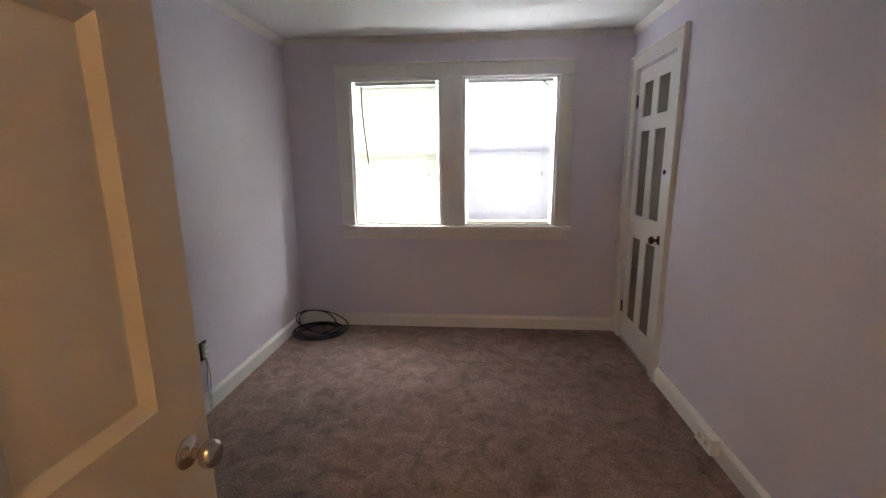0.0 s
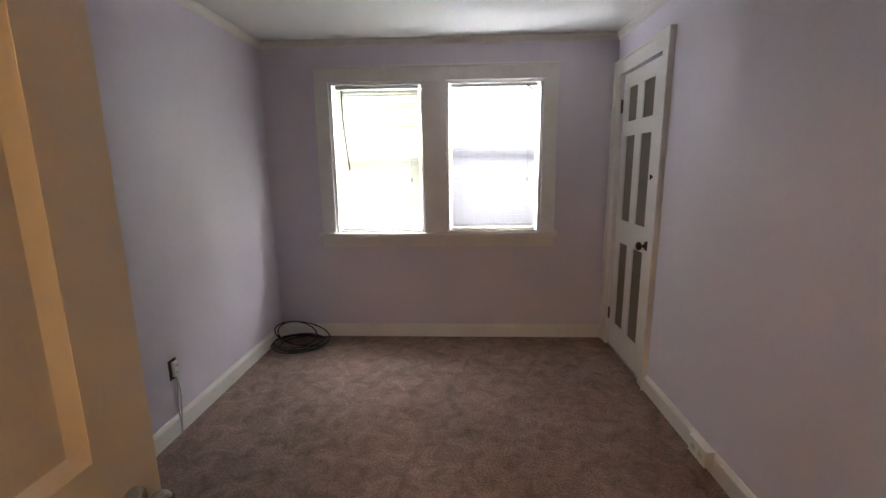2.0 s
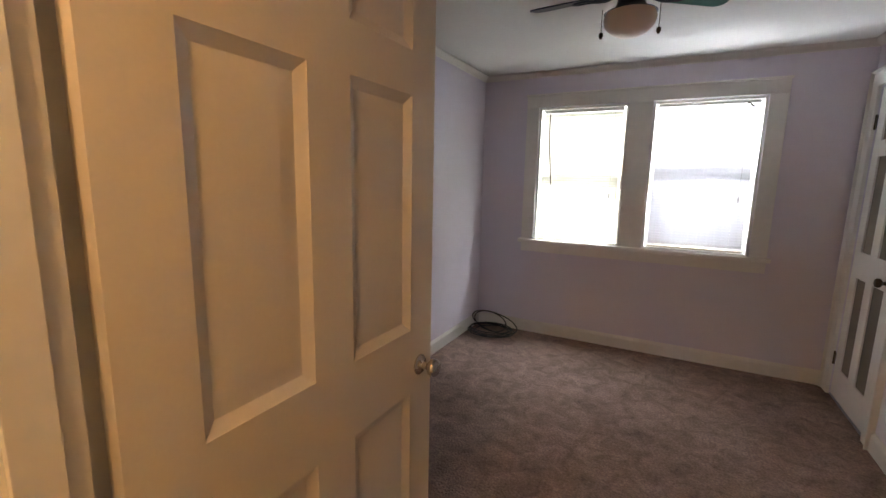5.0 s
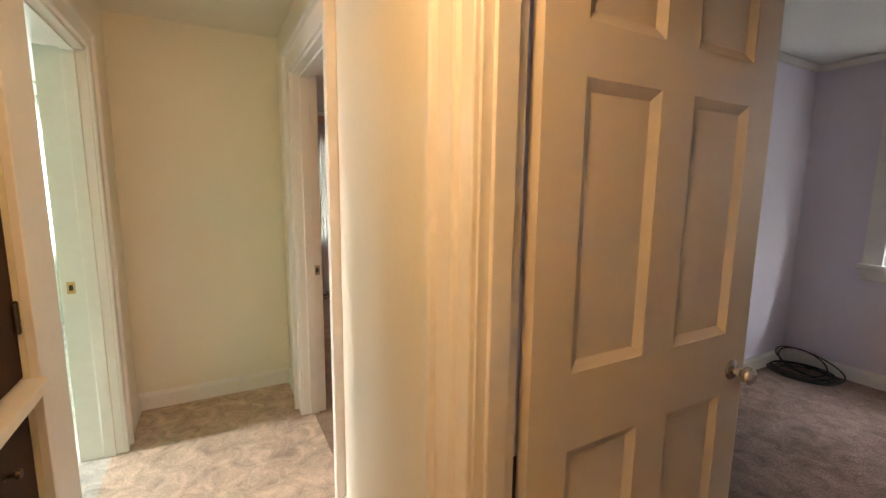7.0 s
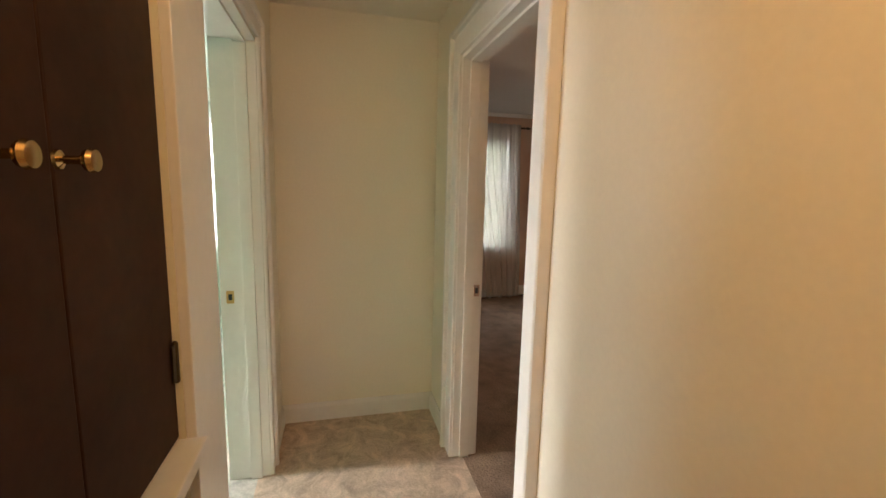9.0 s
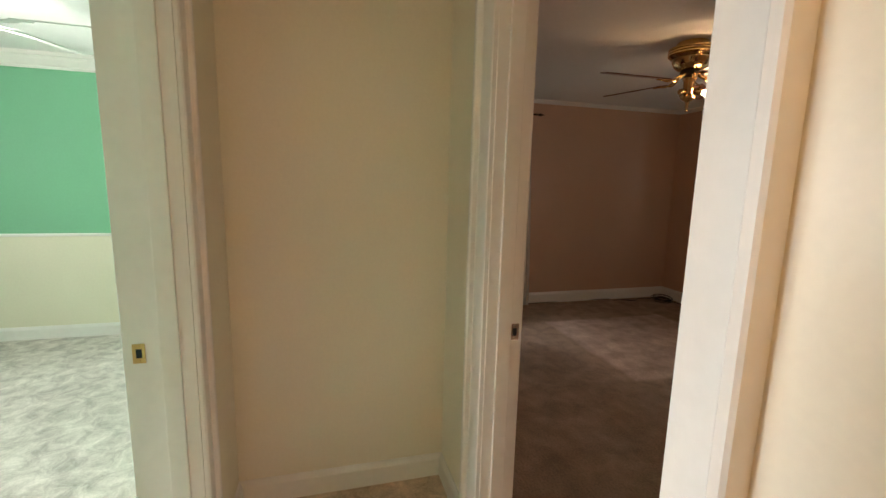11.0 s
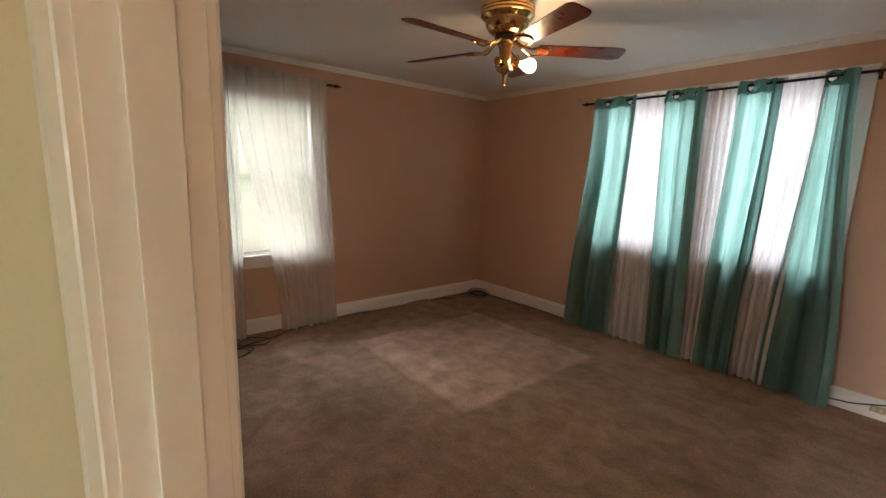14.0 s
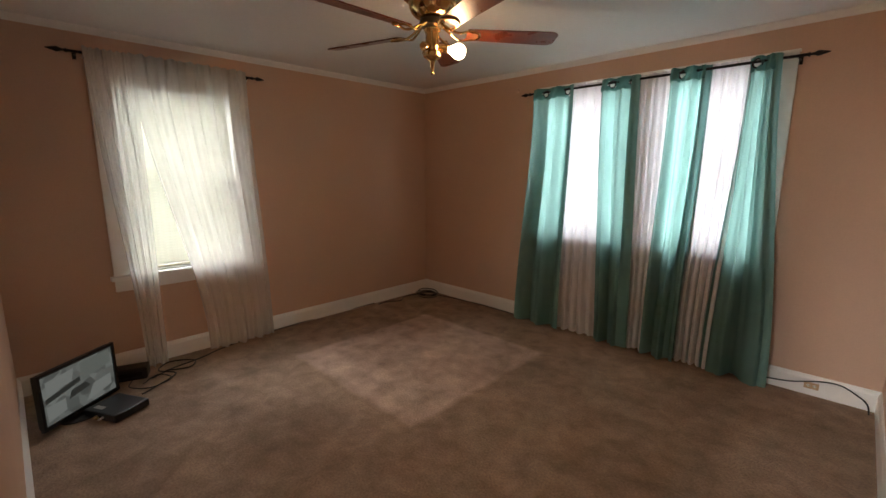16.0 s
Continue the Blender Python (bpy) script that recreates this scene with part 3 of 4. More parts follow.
def blind(at, w, z0, z1, tilt, label, seed, wand=-0.42, gap=0.006, material=None):
    """A lowered mini blind hanging in the reveal; local frame as for window()."""
    rnd = random.Random(seed)
    ob = thing("window_blind", label, "blind", at, "mini blinds")
    part("headrail", boxed(-w / 2, w / 2, -0.013, 0.013, z1 - 0.026, z1, bevel=0.002), M["white_plastic"], ob)
    me = slat_mesh(w - 2 * gap, material or M["slat"])
    n = int((z1 - z0 - 0.05) / 0.0213)
    for i in range(n):
        s = new("slat", me)
        s.parent = ob
        s.matrix_basis = pose(rnd.uniform(-0.001, 0.001), 0, z1 - 0.042 - i * 0.0213, tilt + rnd.uniform(-2.5, 2.5), rnd.uniform(-0.12, 0.12), 0)
    part("bottom_rail", boxed(-w / 2 + gap, w / 2 - gap, -0.012, 0.012, z0 + 0.001, z0 + 0.016, bevel=0.003), M["ivory"], ob)
    bm = bm_new()
    drop = 0.64 if wand < 0 else 0.05
    tube(bm, ((wand * w, -0.017, z1 - 0.03), (wand * w + 0.004, -0.020, z1 - 0.4 * drop), (wand * w + 0.03, -0.020, z1 - 0.88 * drop), (wand * w + 0.038, -0.021, z1 - drop)), 0.0055, 6)
    part("wand", bm, M["bronze"], ob, "smoky plastic tilt wand", True)
    bm = bm_new()
    tube(bm, ((0.40 * w, -0.016, z1 - 0.03), (0.402 * w, -0.019, z1 - 0.40), (0.40 * w, -0.019, z1 - 0.70)), 0.0012, 5)
    lathe(bm, ((0, 0), (0.004, 0.002), (0.007, 0.03), (0.003, 0.045), (0, 0.046)), Matrix.Translation((0.40 * w, -0.019, z1 - 0.745)), 8)
    part("pull_cord", bm, M["grey_cable"], ob, "", True)
    for x in (-0.36 * w, 0.36 * w):
        bm = bm_new()
        rod(bm, (x, -0.0135, z0 + 0.01), (x, -0.0135, z1 - 0.02), 0.0008, 5)
        part("ladder_cord", bm, M["white_plastic"], ob)
    return ob


WEST_B, WEST_G = Matrix.Translation((BX0, 0, 0)) @ pose(0, 0, 0, 0, 0, 90), Matrix.Translation((GX0, 0, 0)) @ pose(0, 0, 0, 0, 0, 90)
window("window_1", Matrix.Translation((0, LY1, 0)), LW, "white painted double window with a shared sill")
window("window_2", WEST_B, BW, "white painted sash window behind a sheer curtain")
window("window_3", Matrix.Translation((0, BY1, 0)), SW, "white painted double window behind drapes")
window("window_4", WEST_G, GW, "white painted sash window behind a pale curtain")
window("window_5", Matrix.Translation((0, GY0, 0)) @ pose(0, 0, 0, 0, 0, 180), [(-h[1], -h[0], h[2], h[3]) for h in reversed(GH)], "white painted sash window of the green room")
for i, (x0, x1, z0, z1) in enumerate(LW):
    c = (x0 + x1) / 2
    blind(Matrix.Translation((c, LY1 + 0.036, 0)), x1 - x0 - 0.068, z0 + 0.014, z1 - 0.018, (70, -70)[i], ("white mini blind, lowered and closed, with a hanging wand", "white mini blind, lowered, slats slightly open")[i], 11 + i, (-0.42, 0.38)[i], 0.006, (M["slat"], M["slat_dense"])[i])
for x0, x1, z0, z1 in BW:
    blind(WEST_B @ Matrix.Translation(((x0 + x1) / 2, 0.036, 0)), x1 - x0 - 0.05, z0 + 0.014, z1 - 0.018, 54, "white mini blind, lowered behind a sheer curtain", 15)


# ---- doors and their fittings ----
def knob(parent, m, material, label="round door knob", size=1.0):
    """A knob on a rose; z of m points out of the door face."""
    bm = bm_new()
    s = size
    lathe(bm, [(r * s, h * s) for r, h in ((0, 0), (0.033, 0), (0.033, 0.004), (0.029, 0.008), (0.016, 0.010), (0.012, 0.014), (0.011, 0.030), (0.016, 0.036), (0.026, 0.042), (0.0285, 0.050), (0.027, 0.060), (0.021, 0.066), (0.010, 0.068), (0, 0.068))], m, 24)
    return part("knob", bm, material, parent, label, True)


def panel_leaf(parent, w, h, t, cols, rows, m_frame, m_panel, sink=0.010, field=0.0, both=True):
    """Stiles and rails with sunk panels, in local x (0..w), y (0..t), z (0..h); y = 0 is the face seen.
    field: width of the sloping edge round a raised field."""
    xs, zs = sorted({0, w} | {v for c in cols for v in c}), sorted({0, h} | {v for r in rows for v in r})
    hole = lambda x, z: any(c[0] < x < c[1] for c in cols) and any(r[0] < z < r[1] for r in rows)
    bm = bm_new()
    n, k = len(xs) - 1, len(zs) - 1
    for i in range(n):
        for j in range(k):
            x0, x1, z0, z1 = xs[i], xs[i + 1], zs[j], zs[j + 1]
            if hole((x0 + x1) / 2, (z0 + z1) / 2):
                continue
            for y in (0, t):
                bm.faces.new([bm.verts.new(p) for p in ((x0, y, z0), (x1, y, z0), (x1, y, z1), (x0, y, z1))])
            for cx, cz, q in ((x0 - 1e-3, (z0 + z1) / 2, ((x0, z0), (x0, z1))), (x1 + 1e-3, (z0 + z1) / 2, ((x1, z0), (x1, z1))), ((x0 + x1) / 2, z0 - 1e-3, ((x0, z0), (x1, z0))), ((x0 + x1) / 2, z1 + 1e-3, ((x0, z1), (x1, z1)))):
                if hole(cx, cz) or not (0 < cx < w and 0 < cz < h):
                    (p, r), (s, u) = q
                    bm.faces.new([bm.verts.new(v) for v in ((p, 0, r), (s, 0, u), (s, t, u), (p, t, r))])
    bmesh.ops.remove_doubles(bm, verts=bm.verts, dist=1e-5)
    part("leaf", bm, m_frame, parent)
    for c in cols:
        for r in rows:
            bm = bm_new()
            for y, sg in ((0.0, 1), (t, -1)):
                levels = [(0.0, 0.001), (0.004, 0.003), (0.024, sink)] if field else [(0.0, sink), (0.004, sink)]
                if field:
                    levels += [(0.030, sink), (0.030 + field, sink - 0.0015)]
                rings = []
                for inset, d in levels:
                    yy = y + sg * d
                    rings.append([bm.verts.new(p) for p in ((c[0] + inset, yy, r[0] + inset), (c[1] - inset, yy, r[0] + inset), (c[1] - inset, yy, r[1] - inset), (c[0] + inset, yy, r[1] - inset))])
                for a, b in zip(rings, rings[1:]):
                    for i in range(4):
                        bm.faces.new((a[i], a[(i + 1) % 4], b[(i + 1) % 4], b[i]))
                bm.faces.new(rings[-1])
            part("panel", bm, m_panel, parent)


def hinge(parent, p, axis, material):
    """A butt hinge knuckle with a leaf plate at p, standing upright; axis: 0 or 1, the way the plate runs."""
    bm = bm_new()
    lathe(bm, ((0, -0.048), (0.004, -0.046), (0.006, -0.042), (0.006, 0.042), (0.004, 0.046), (0, 0.048)), Matrix.Translation(p), 10)
    d = 0.022
    if axis == 1:
        box(bm, p[0] - 0.001, p[0] + 0.002, p[1] - d, p[1] + d, p[2] - 0.040, p[2] + 0.040)
    else:
        box(bm, p[0] - d, p[0] + d, p[1] - 0.001, p[1] + 0.002, p[2] - 0.040, p[2] + 0.040)
    return part("hinge", bm, material, parent, "", True)


# the open six-panel door of the lavender room: its face looks to +x
d1 = thing("door_1", "cream six-panel door standing open, satin knob", "door", Matrix.Translation((-0.640, -0.088, 0.012)) @ pose(0, 0, 0, 0, 0, 89.8), kind="structure")
panel_leaf(d1, 0.812, 2.005, 0.035, ((0.112, 0.345), (0.462, 0.699)), ((0.20, 0.805), (0.988, 1.606), (1.712, 1.895)), M["door"], M["door"], 0.012, 0.030)
knob(d1, axis_pose((0.748, 0.0, 0.872), (0, -1, 0)), M["nickel"], "satin nickel door knob", 0.9)
knob(d1, axis_pose((0.748, 0.035, 0.872), (0, 1, 0)), M["nickel"], "satin nickel door knob", 0.9)
part("latch_plate", boxed(0.8115, 0.8135, 0.006, 0.029, 0.842, 0.902), M["nickel"], d1)
for z in (0.25, 1.02, 1.78):
    bm = bm_new()
    rod(bm, (0.020, 0.041, z - 0.045), (0.020, 0.041, z + 0.045), 0.006)
    part("hinge", bm, M["nickel"], d1, "", True)

# closet door: its face looks to -x
cd = thing("door_2", "white closet door with six dark taupe panels, closed", "door", Matrix.Translation((LX1 + 0.006, 3.372, 0.012)) @ pose(0, 0, 0, 0, 0, -90), kind="structure")
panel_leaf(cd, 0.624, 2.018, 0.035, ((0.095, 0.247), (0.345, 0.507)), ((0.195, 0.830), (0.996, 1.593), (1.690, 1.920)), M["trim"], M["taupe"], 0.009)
knob(cd, axis_pose((0.560, 0.0, 0.885), (0, -1, 0)), M["bronze"], "dark bronze door knob", 0.92)
for z in (0.252, 1.808):
    hinge(cd, (-0.002, -0.010, z), 0, M["bronze"])
bm = bm_new()
box(bm, 0.560, 0.612, -0.012, 0.0, 1.310, 1.327, 0.002)
box(bm, 0.575, 0.585, -0.020, -0.012, 1.303, 1.333, 0.002)
part("latch", bm, M["bronze"], cd, "small sliding latch")


def strike(x, y, z, material, sign=1):
    """A strike plate on a jamb face that looks to +x."""
    ob = thing("strike_plate", "metal strike plate screwed to a door jamb", "strike plate", (x, y, z))
    bm = bm_new()
    for b in ((-0.016, 0.016, -0.029, -0.014), (-0.016, 0.016, 0.014, 0.029), (-0.016, -0.008, -0.014, 0.014), (0.008, 0.016, -0.014, 0.014)):
        box(bm, 0.0, 0.0022, b[0], b[1], b[2], b[3])
    part("plate", bm, material, ob)
    # no hole is cut: a thin black sheet gives the latch hole's shade
    part("recess", boxed(0.0001, 0.0007, -0.0078, 0.0078, -0.0138, 0.0138), M["black"], ob)
    for z2 in (-0.0215, 0.0215):
        bm = bm_new()
        lathe(bm, ((0, 0), (0.0042, 0), (0.003, 0.0014), (0, 0.0016)), axis_pose((0.0022, 0, z2), (1, 0, 0)), 10)
        part("screw", bm, material, ob)


strike(DB0 + 0.0005, -0.109, 0.904, M["nickel"])
strike(DG0 + 0.0005, -1.262, 0.904, M["brass_satin"])

# ---- linen cabinet in the hall ----
cab = thing("linen_cabinet", "built-in linen cabinet, dark stained doors and drawers", "cabinet", (0, 0, 0))
fy = HY0 - 0.012
bm = bm_new()
box(bm, CX0 + 0.003, CX1 - 0.003, fy - 0.38, fy - 0.36, 0.083, 2.157)
for b in ((CX0 + 0.003, CX0 + 0.02), (CX1 - 0.02, CX1 - 0.003)):
    box(bm, b[0], b[1], fy - 0.36, fy - 0.021, 0.083, 2.157)
box(bm, CX0 + 0.02, CX1 - 0.02, fy - 0.36, fy - 0.021, 2.13, 2.157)
box(bm, CX0 + 0.02, CX1 - 0.02, fy - 0.36, fy - 0.021, 0.083, 0.10)
part("body", bm, M["dark_wood"], cab)
mid = -1.200
for i, (x0, x1) in enumerate(((CX0 + 0.004, mid - 0.002), (mid + 0.002, CX1 - 0.004))):
    dr = part("door", boxed(x0, x1, fy - 0.020, fy, 0.864, 2.15, bevel=0.0025), M["dark_wood"], cab)
    kx = mid - 0.012 if i == 0 else mid + 0.108
    bm = bm_new()
    lathe(bm, ((0, 0), (0.013, 0), (0.012, 0.004), (0.0055, 0.008), (0.005, 0.026), (0.013, 0.031), (0.016, 0.037), (0.014, 0.043), (0, 0.045)), axis_pose((kx, fy, 1.442), (0, 1, 0)), 18)
    part("knob", bm, M["brass"], dr, "polished brass knob on a long stem", True)
    hx = x0 if i == 0 else x1
    for z in (1.035, 1.95):
        hinge(dr, (hx, fy + 0.004, z), 0, M["bronze"])
for z0, z1 in ((0.46, 0.820), (0.105, 0.452)):
    dr = part("drawer", boxed(CX0 + 0.004, CX1 - 0.004, fy - 0.020, fy, z0, z1, bevel=0.003), M["dark_wood"], cab)
    for kx in (CX0 + 0.19, CX1 - 0.19):
        bm = bm_new()
        lathe(bm, ((0, 0), (0.012, 0), (0.006, 0.006), (0.006, 0.016), (0.014, 0.024), (0.012, 0.032), (0, 0.034)), axis_pose((kx, fy, (z0 + z1) / 2 + 0.04), (0, 1, 0)), 16)
        part("knob", bm, M["bronze"], dr, "", True)
tagged(part("trim_6", boxed(CX0 + 0.002, CX1 - 0.002, fy - 0.30, HY0 + 0.045, 0.826, 0.858, bevel=0.004), M["trim"]), "white painted ledge of the linen cabinet", "ledge", kind="structure")
bm = bm_new()
box(bm, DG1 - 0.003, CX0 - 0.002, HY0, HY0 + 0.022, 0.0, 2.19, 0.003)
box(bm, CX1 + 0.002, CX1 + 0.10, HY0, HY0 + 0.022, 0.0, 2.19, 0.002)
box(bm, CX0 - 0.002, CX1 + 0.002, HY0, HY0 + 0.022, 2.162, 2.27, 0.002)
solid("trim_7", bm, M["trim"], "white flat boards round the linen cabinet", "trim", kind="structure")


# ---- curtains ----
def drape(bm, top, bot, z0, z1, folds, amp, y, seed, flare=1.0, nz=26, sharp=0.0, ripple=0.006, mi_top=0.0, hem=0.0, ruff=0.0, fine=16):
    """Hanging cloth between top (x0, x1) and bottom (x0, x1), with folds that wander on the way down."""
    rnd = random.Random(seed)
    ph = [rnd.uniform(0, 6.28) for _ in range(6)]
    nx = max(14, int(folds * fine))
    grid = []
    for j in range(nz + 1):
        v = j / nz
        z = z1 + (z0 - z1) * v
        s = v * v * (3 - 2 * v)
        row = []
        for i in range(nx + 1):
            u = i / nx
            x = (top[0] + (top[1] - top[0]) * u) * (1 - s) + (bot[0] + (bot[1] - bot[0]) * u) * s
            a = 2 * math.pi * folds * u + ph[0] + 0.7 * math.sin(2.2 * v + ph[1]) * v
            w = math.sin(a + sharp * math.sin(a))
            d = amp * (1 + (flare - 1) * v) * w + ripple * math.sin(2 * math.pi * folds * 2.7 * u + ph[2] + 3 * v) + ripple * 1.3 * v * math.sin(7 * v + 9 * u + ph[3])
            x += 0.35 * amp * math.cos(a) * (0.4 + 0.6 * v)
            zz = z + (hem * math.sin(a * 0.5 + ph[4]) if j == nz else ruff * math.sin(1.7 * a + ph[5]) if j == 0 else 0.0)
            row.append(bm.verts.new((x, y + d, zz)))
        grid.append(row)
    for j in range(nz):
        for i in range(nx):
            f = bm.faces.new((grid[j][i], grid[j][i + 1], grid[j + 1][i + 1], grid[j + 1][i]))
            if j / nz < mi_top:
                f.material_index = 1
    return grid


def curtain(at, label, material, group, **kw):
    ob = thing("curtain", label, "curtain", at, group)
    bm = bm_new()
    drape(bm, **kw)
    part("cloth", bm, material, ob, "", True)
    return ob


def curtain_rod(at, x0, x1, y, z, wall_y, label, r=0.009):
    ob = thing("curtain_rod", label, "curtain rod", at, "curtain rods")
    bm = bm_new()
    rod(bm, (x0 + 0.10, y, z), (x1 - 0.10, y, z), r, 12)
    part("pole", bm, M["iron"], ob, "", True)
    for x, d in ((x0 + 0.10, -1), (x1 - 0.10, 1)):
        bm = bm_new()
        lathe(bm, ((0, 0), (0.012, 0), (0.013, 0.008), (0.007, 0.012), (0.007, 0.024), (0.014, 0.040), (0.016, 0.050), (0.010, 0.072), (0.003, 0.100), (0, 0.101)), axis_pose((x, y, z), (d, 0, 0)), 14)
        part("finial", bm, M["iron"], ob, "spear-shaped black finial", True)
    for x in (x0 + 0.14, x1 - 0.14):
        bm = bm_new()
        box(bm, x - 0.010, x + 0.010, wall_y - 0.004, wall_y, z - 0.035, z + 0.02, 0.001)
        rod(bm, (x, wall_y, z - 0.008), (x, y, z - 0.013), 0.005, 8)
        part("bracket", bm, M["iron"], ob, "", True)
    return ob


NB = Matrix.Translation((0, BY1, 0))
curtain_rod(NB, -4.40, -2.285, -0.095, 2.112, 0.0, "black iron curtain rod over the wide window")
curtain_rod(WEST_B, 0.284, 1.62, -0.070, 2.175, 0.0, "black iron curtain rod over the side window")

# grommet drapes and voile panels along the wide window: top x0, x1, bottom x0, x1
TEAL = ((-4.255, -3.865, -4.385, -3.91), (-3.635, -3.345, -3.575, -3.30), (-3.125, -2.875, -3.17, -2.90), (-2.670, -2.505, -2.775, -2.37))
WHITE = ((-3.895, -3.615, -3.945, -3.55), (-3.365, -3.110, -3.35, -3.12), (-2.890, -2.655, -2.95, -2.72))
for i, (a, b, c, d) in enumerate(TEAL):
    ob = thing("curtain", "teal grommet drape hanging to the carpet", "curtain", NB, "teal drapes")
    bm = bm_new()
    w = b - a
    drape(bm, (a, b - 0.03), (c, d - 0.03), 0.012, 2.056, 2.0, 0.026, -0.110, 40 + i, 2.0, 30, 0.5, 0.007, hem=0.006)
    part("cloth", bm, M["teal"], ob, "", True)
    bm = bm_new()
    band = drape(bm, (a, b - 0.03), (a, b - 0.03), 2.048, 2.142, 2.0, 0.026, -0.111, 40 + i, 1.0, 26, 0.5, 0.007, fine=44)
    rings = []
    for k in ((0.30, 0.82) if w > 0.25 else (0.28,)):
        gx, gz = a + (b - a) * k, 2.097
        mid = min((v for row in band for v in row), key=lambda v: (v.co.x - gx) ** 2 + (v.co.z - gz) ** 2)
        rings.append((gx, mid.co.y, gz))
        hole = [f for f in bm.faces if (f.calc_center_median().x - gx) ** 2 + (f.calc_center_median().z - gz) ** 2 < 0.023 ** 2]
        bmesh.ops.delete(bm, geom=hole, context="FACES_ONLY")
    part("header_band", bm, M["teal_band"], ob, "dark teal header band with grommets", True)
    # turned-back edge, in the teal copy with shade in its colour
    bm = bm_new()
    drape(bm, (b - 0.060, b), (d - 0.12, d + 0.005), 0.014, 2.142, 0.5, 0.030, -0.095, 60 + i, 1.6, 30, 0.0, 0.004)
    part("side_fold", bm, M["teal_fold_shade"], ob, "", True)
    for gx, gy, gz in rings:
        bm = bm_new()
        tube(bm, [(gx + 0.025 * math.cos(q * math.pi / 8), gy - 0.003, gz + 0.026 * math.sin(q * math.pi / 8)) for q in range(17)], 0.0055, 6)
        part("grommet", bm, M["iron"], ob, "dark metal grommet ring", True)
for i, (a, b, c, d) in enumerate(WHITE):
    curtain(NB, "white voile panel hanging between the teal drapes", M["voile"], "voile panels", top=(a, b), bot=(c, d), z0=0.012, z1=2.140, folds=5.0, amp=0.014, y=-0.076, seed=70 + i, flare=1.6, nz=26, sharp=0.3, ripple=0.004, hem=0.008)
# sheer pair on the side window
curtain(WEST_B, "white sheer curtain, pulled aside at the bottom", M["sheer"], "sheer curtains", top=(0.455, 0.72), bot=(0.585, 0.71), z0=0.012, z1=2.205, folds=4.5, amp=0.010, y=-0.108, ruff=0.006, seed=81, flare=1.5, nz=26, sharp=0.3, ripple=0.004, hem=0.008)
curtain(WEST_B, "white sheer curtain hanging to the carpet", M["sheer"], "sheer curtains", top=(0.69, 1.455), bot=(1.01, 1.540), z0=0.012, z1=2.210, folds=7.5, amp=0.014, y=-0.108, ruff=0.006, seed=82, flare=1.5, nz=26, sharp=0.3, ripple=0.004, hem=0.008)
curtain(WEST_G, "pale sheer curtain hanging to the carpet", M["sheer"], "green room curtains", top=(-2.33, -1.42), bot=(-2.31, -1.44), z0=0.012, z1=2.22, folds=13.0, amp=0.016, y=-0.085, seed=83, flare=1.3, nz=14, sharp=0.3, ripple=0.004)
curtain_rod(WEST_G, -2.42, -1.33, -0.085, 2.19, 0.0, "black iron curtain rod in the green room")


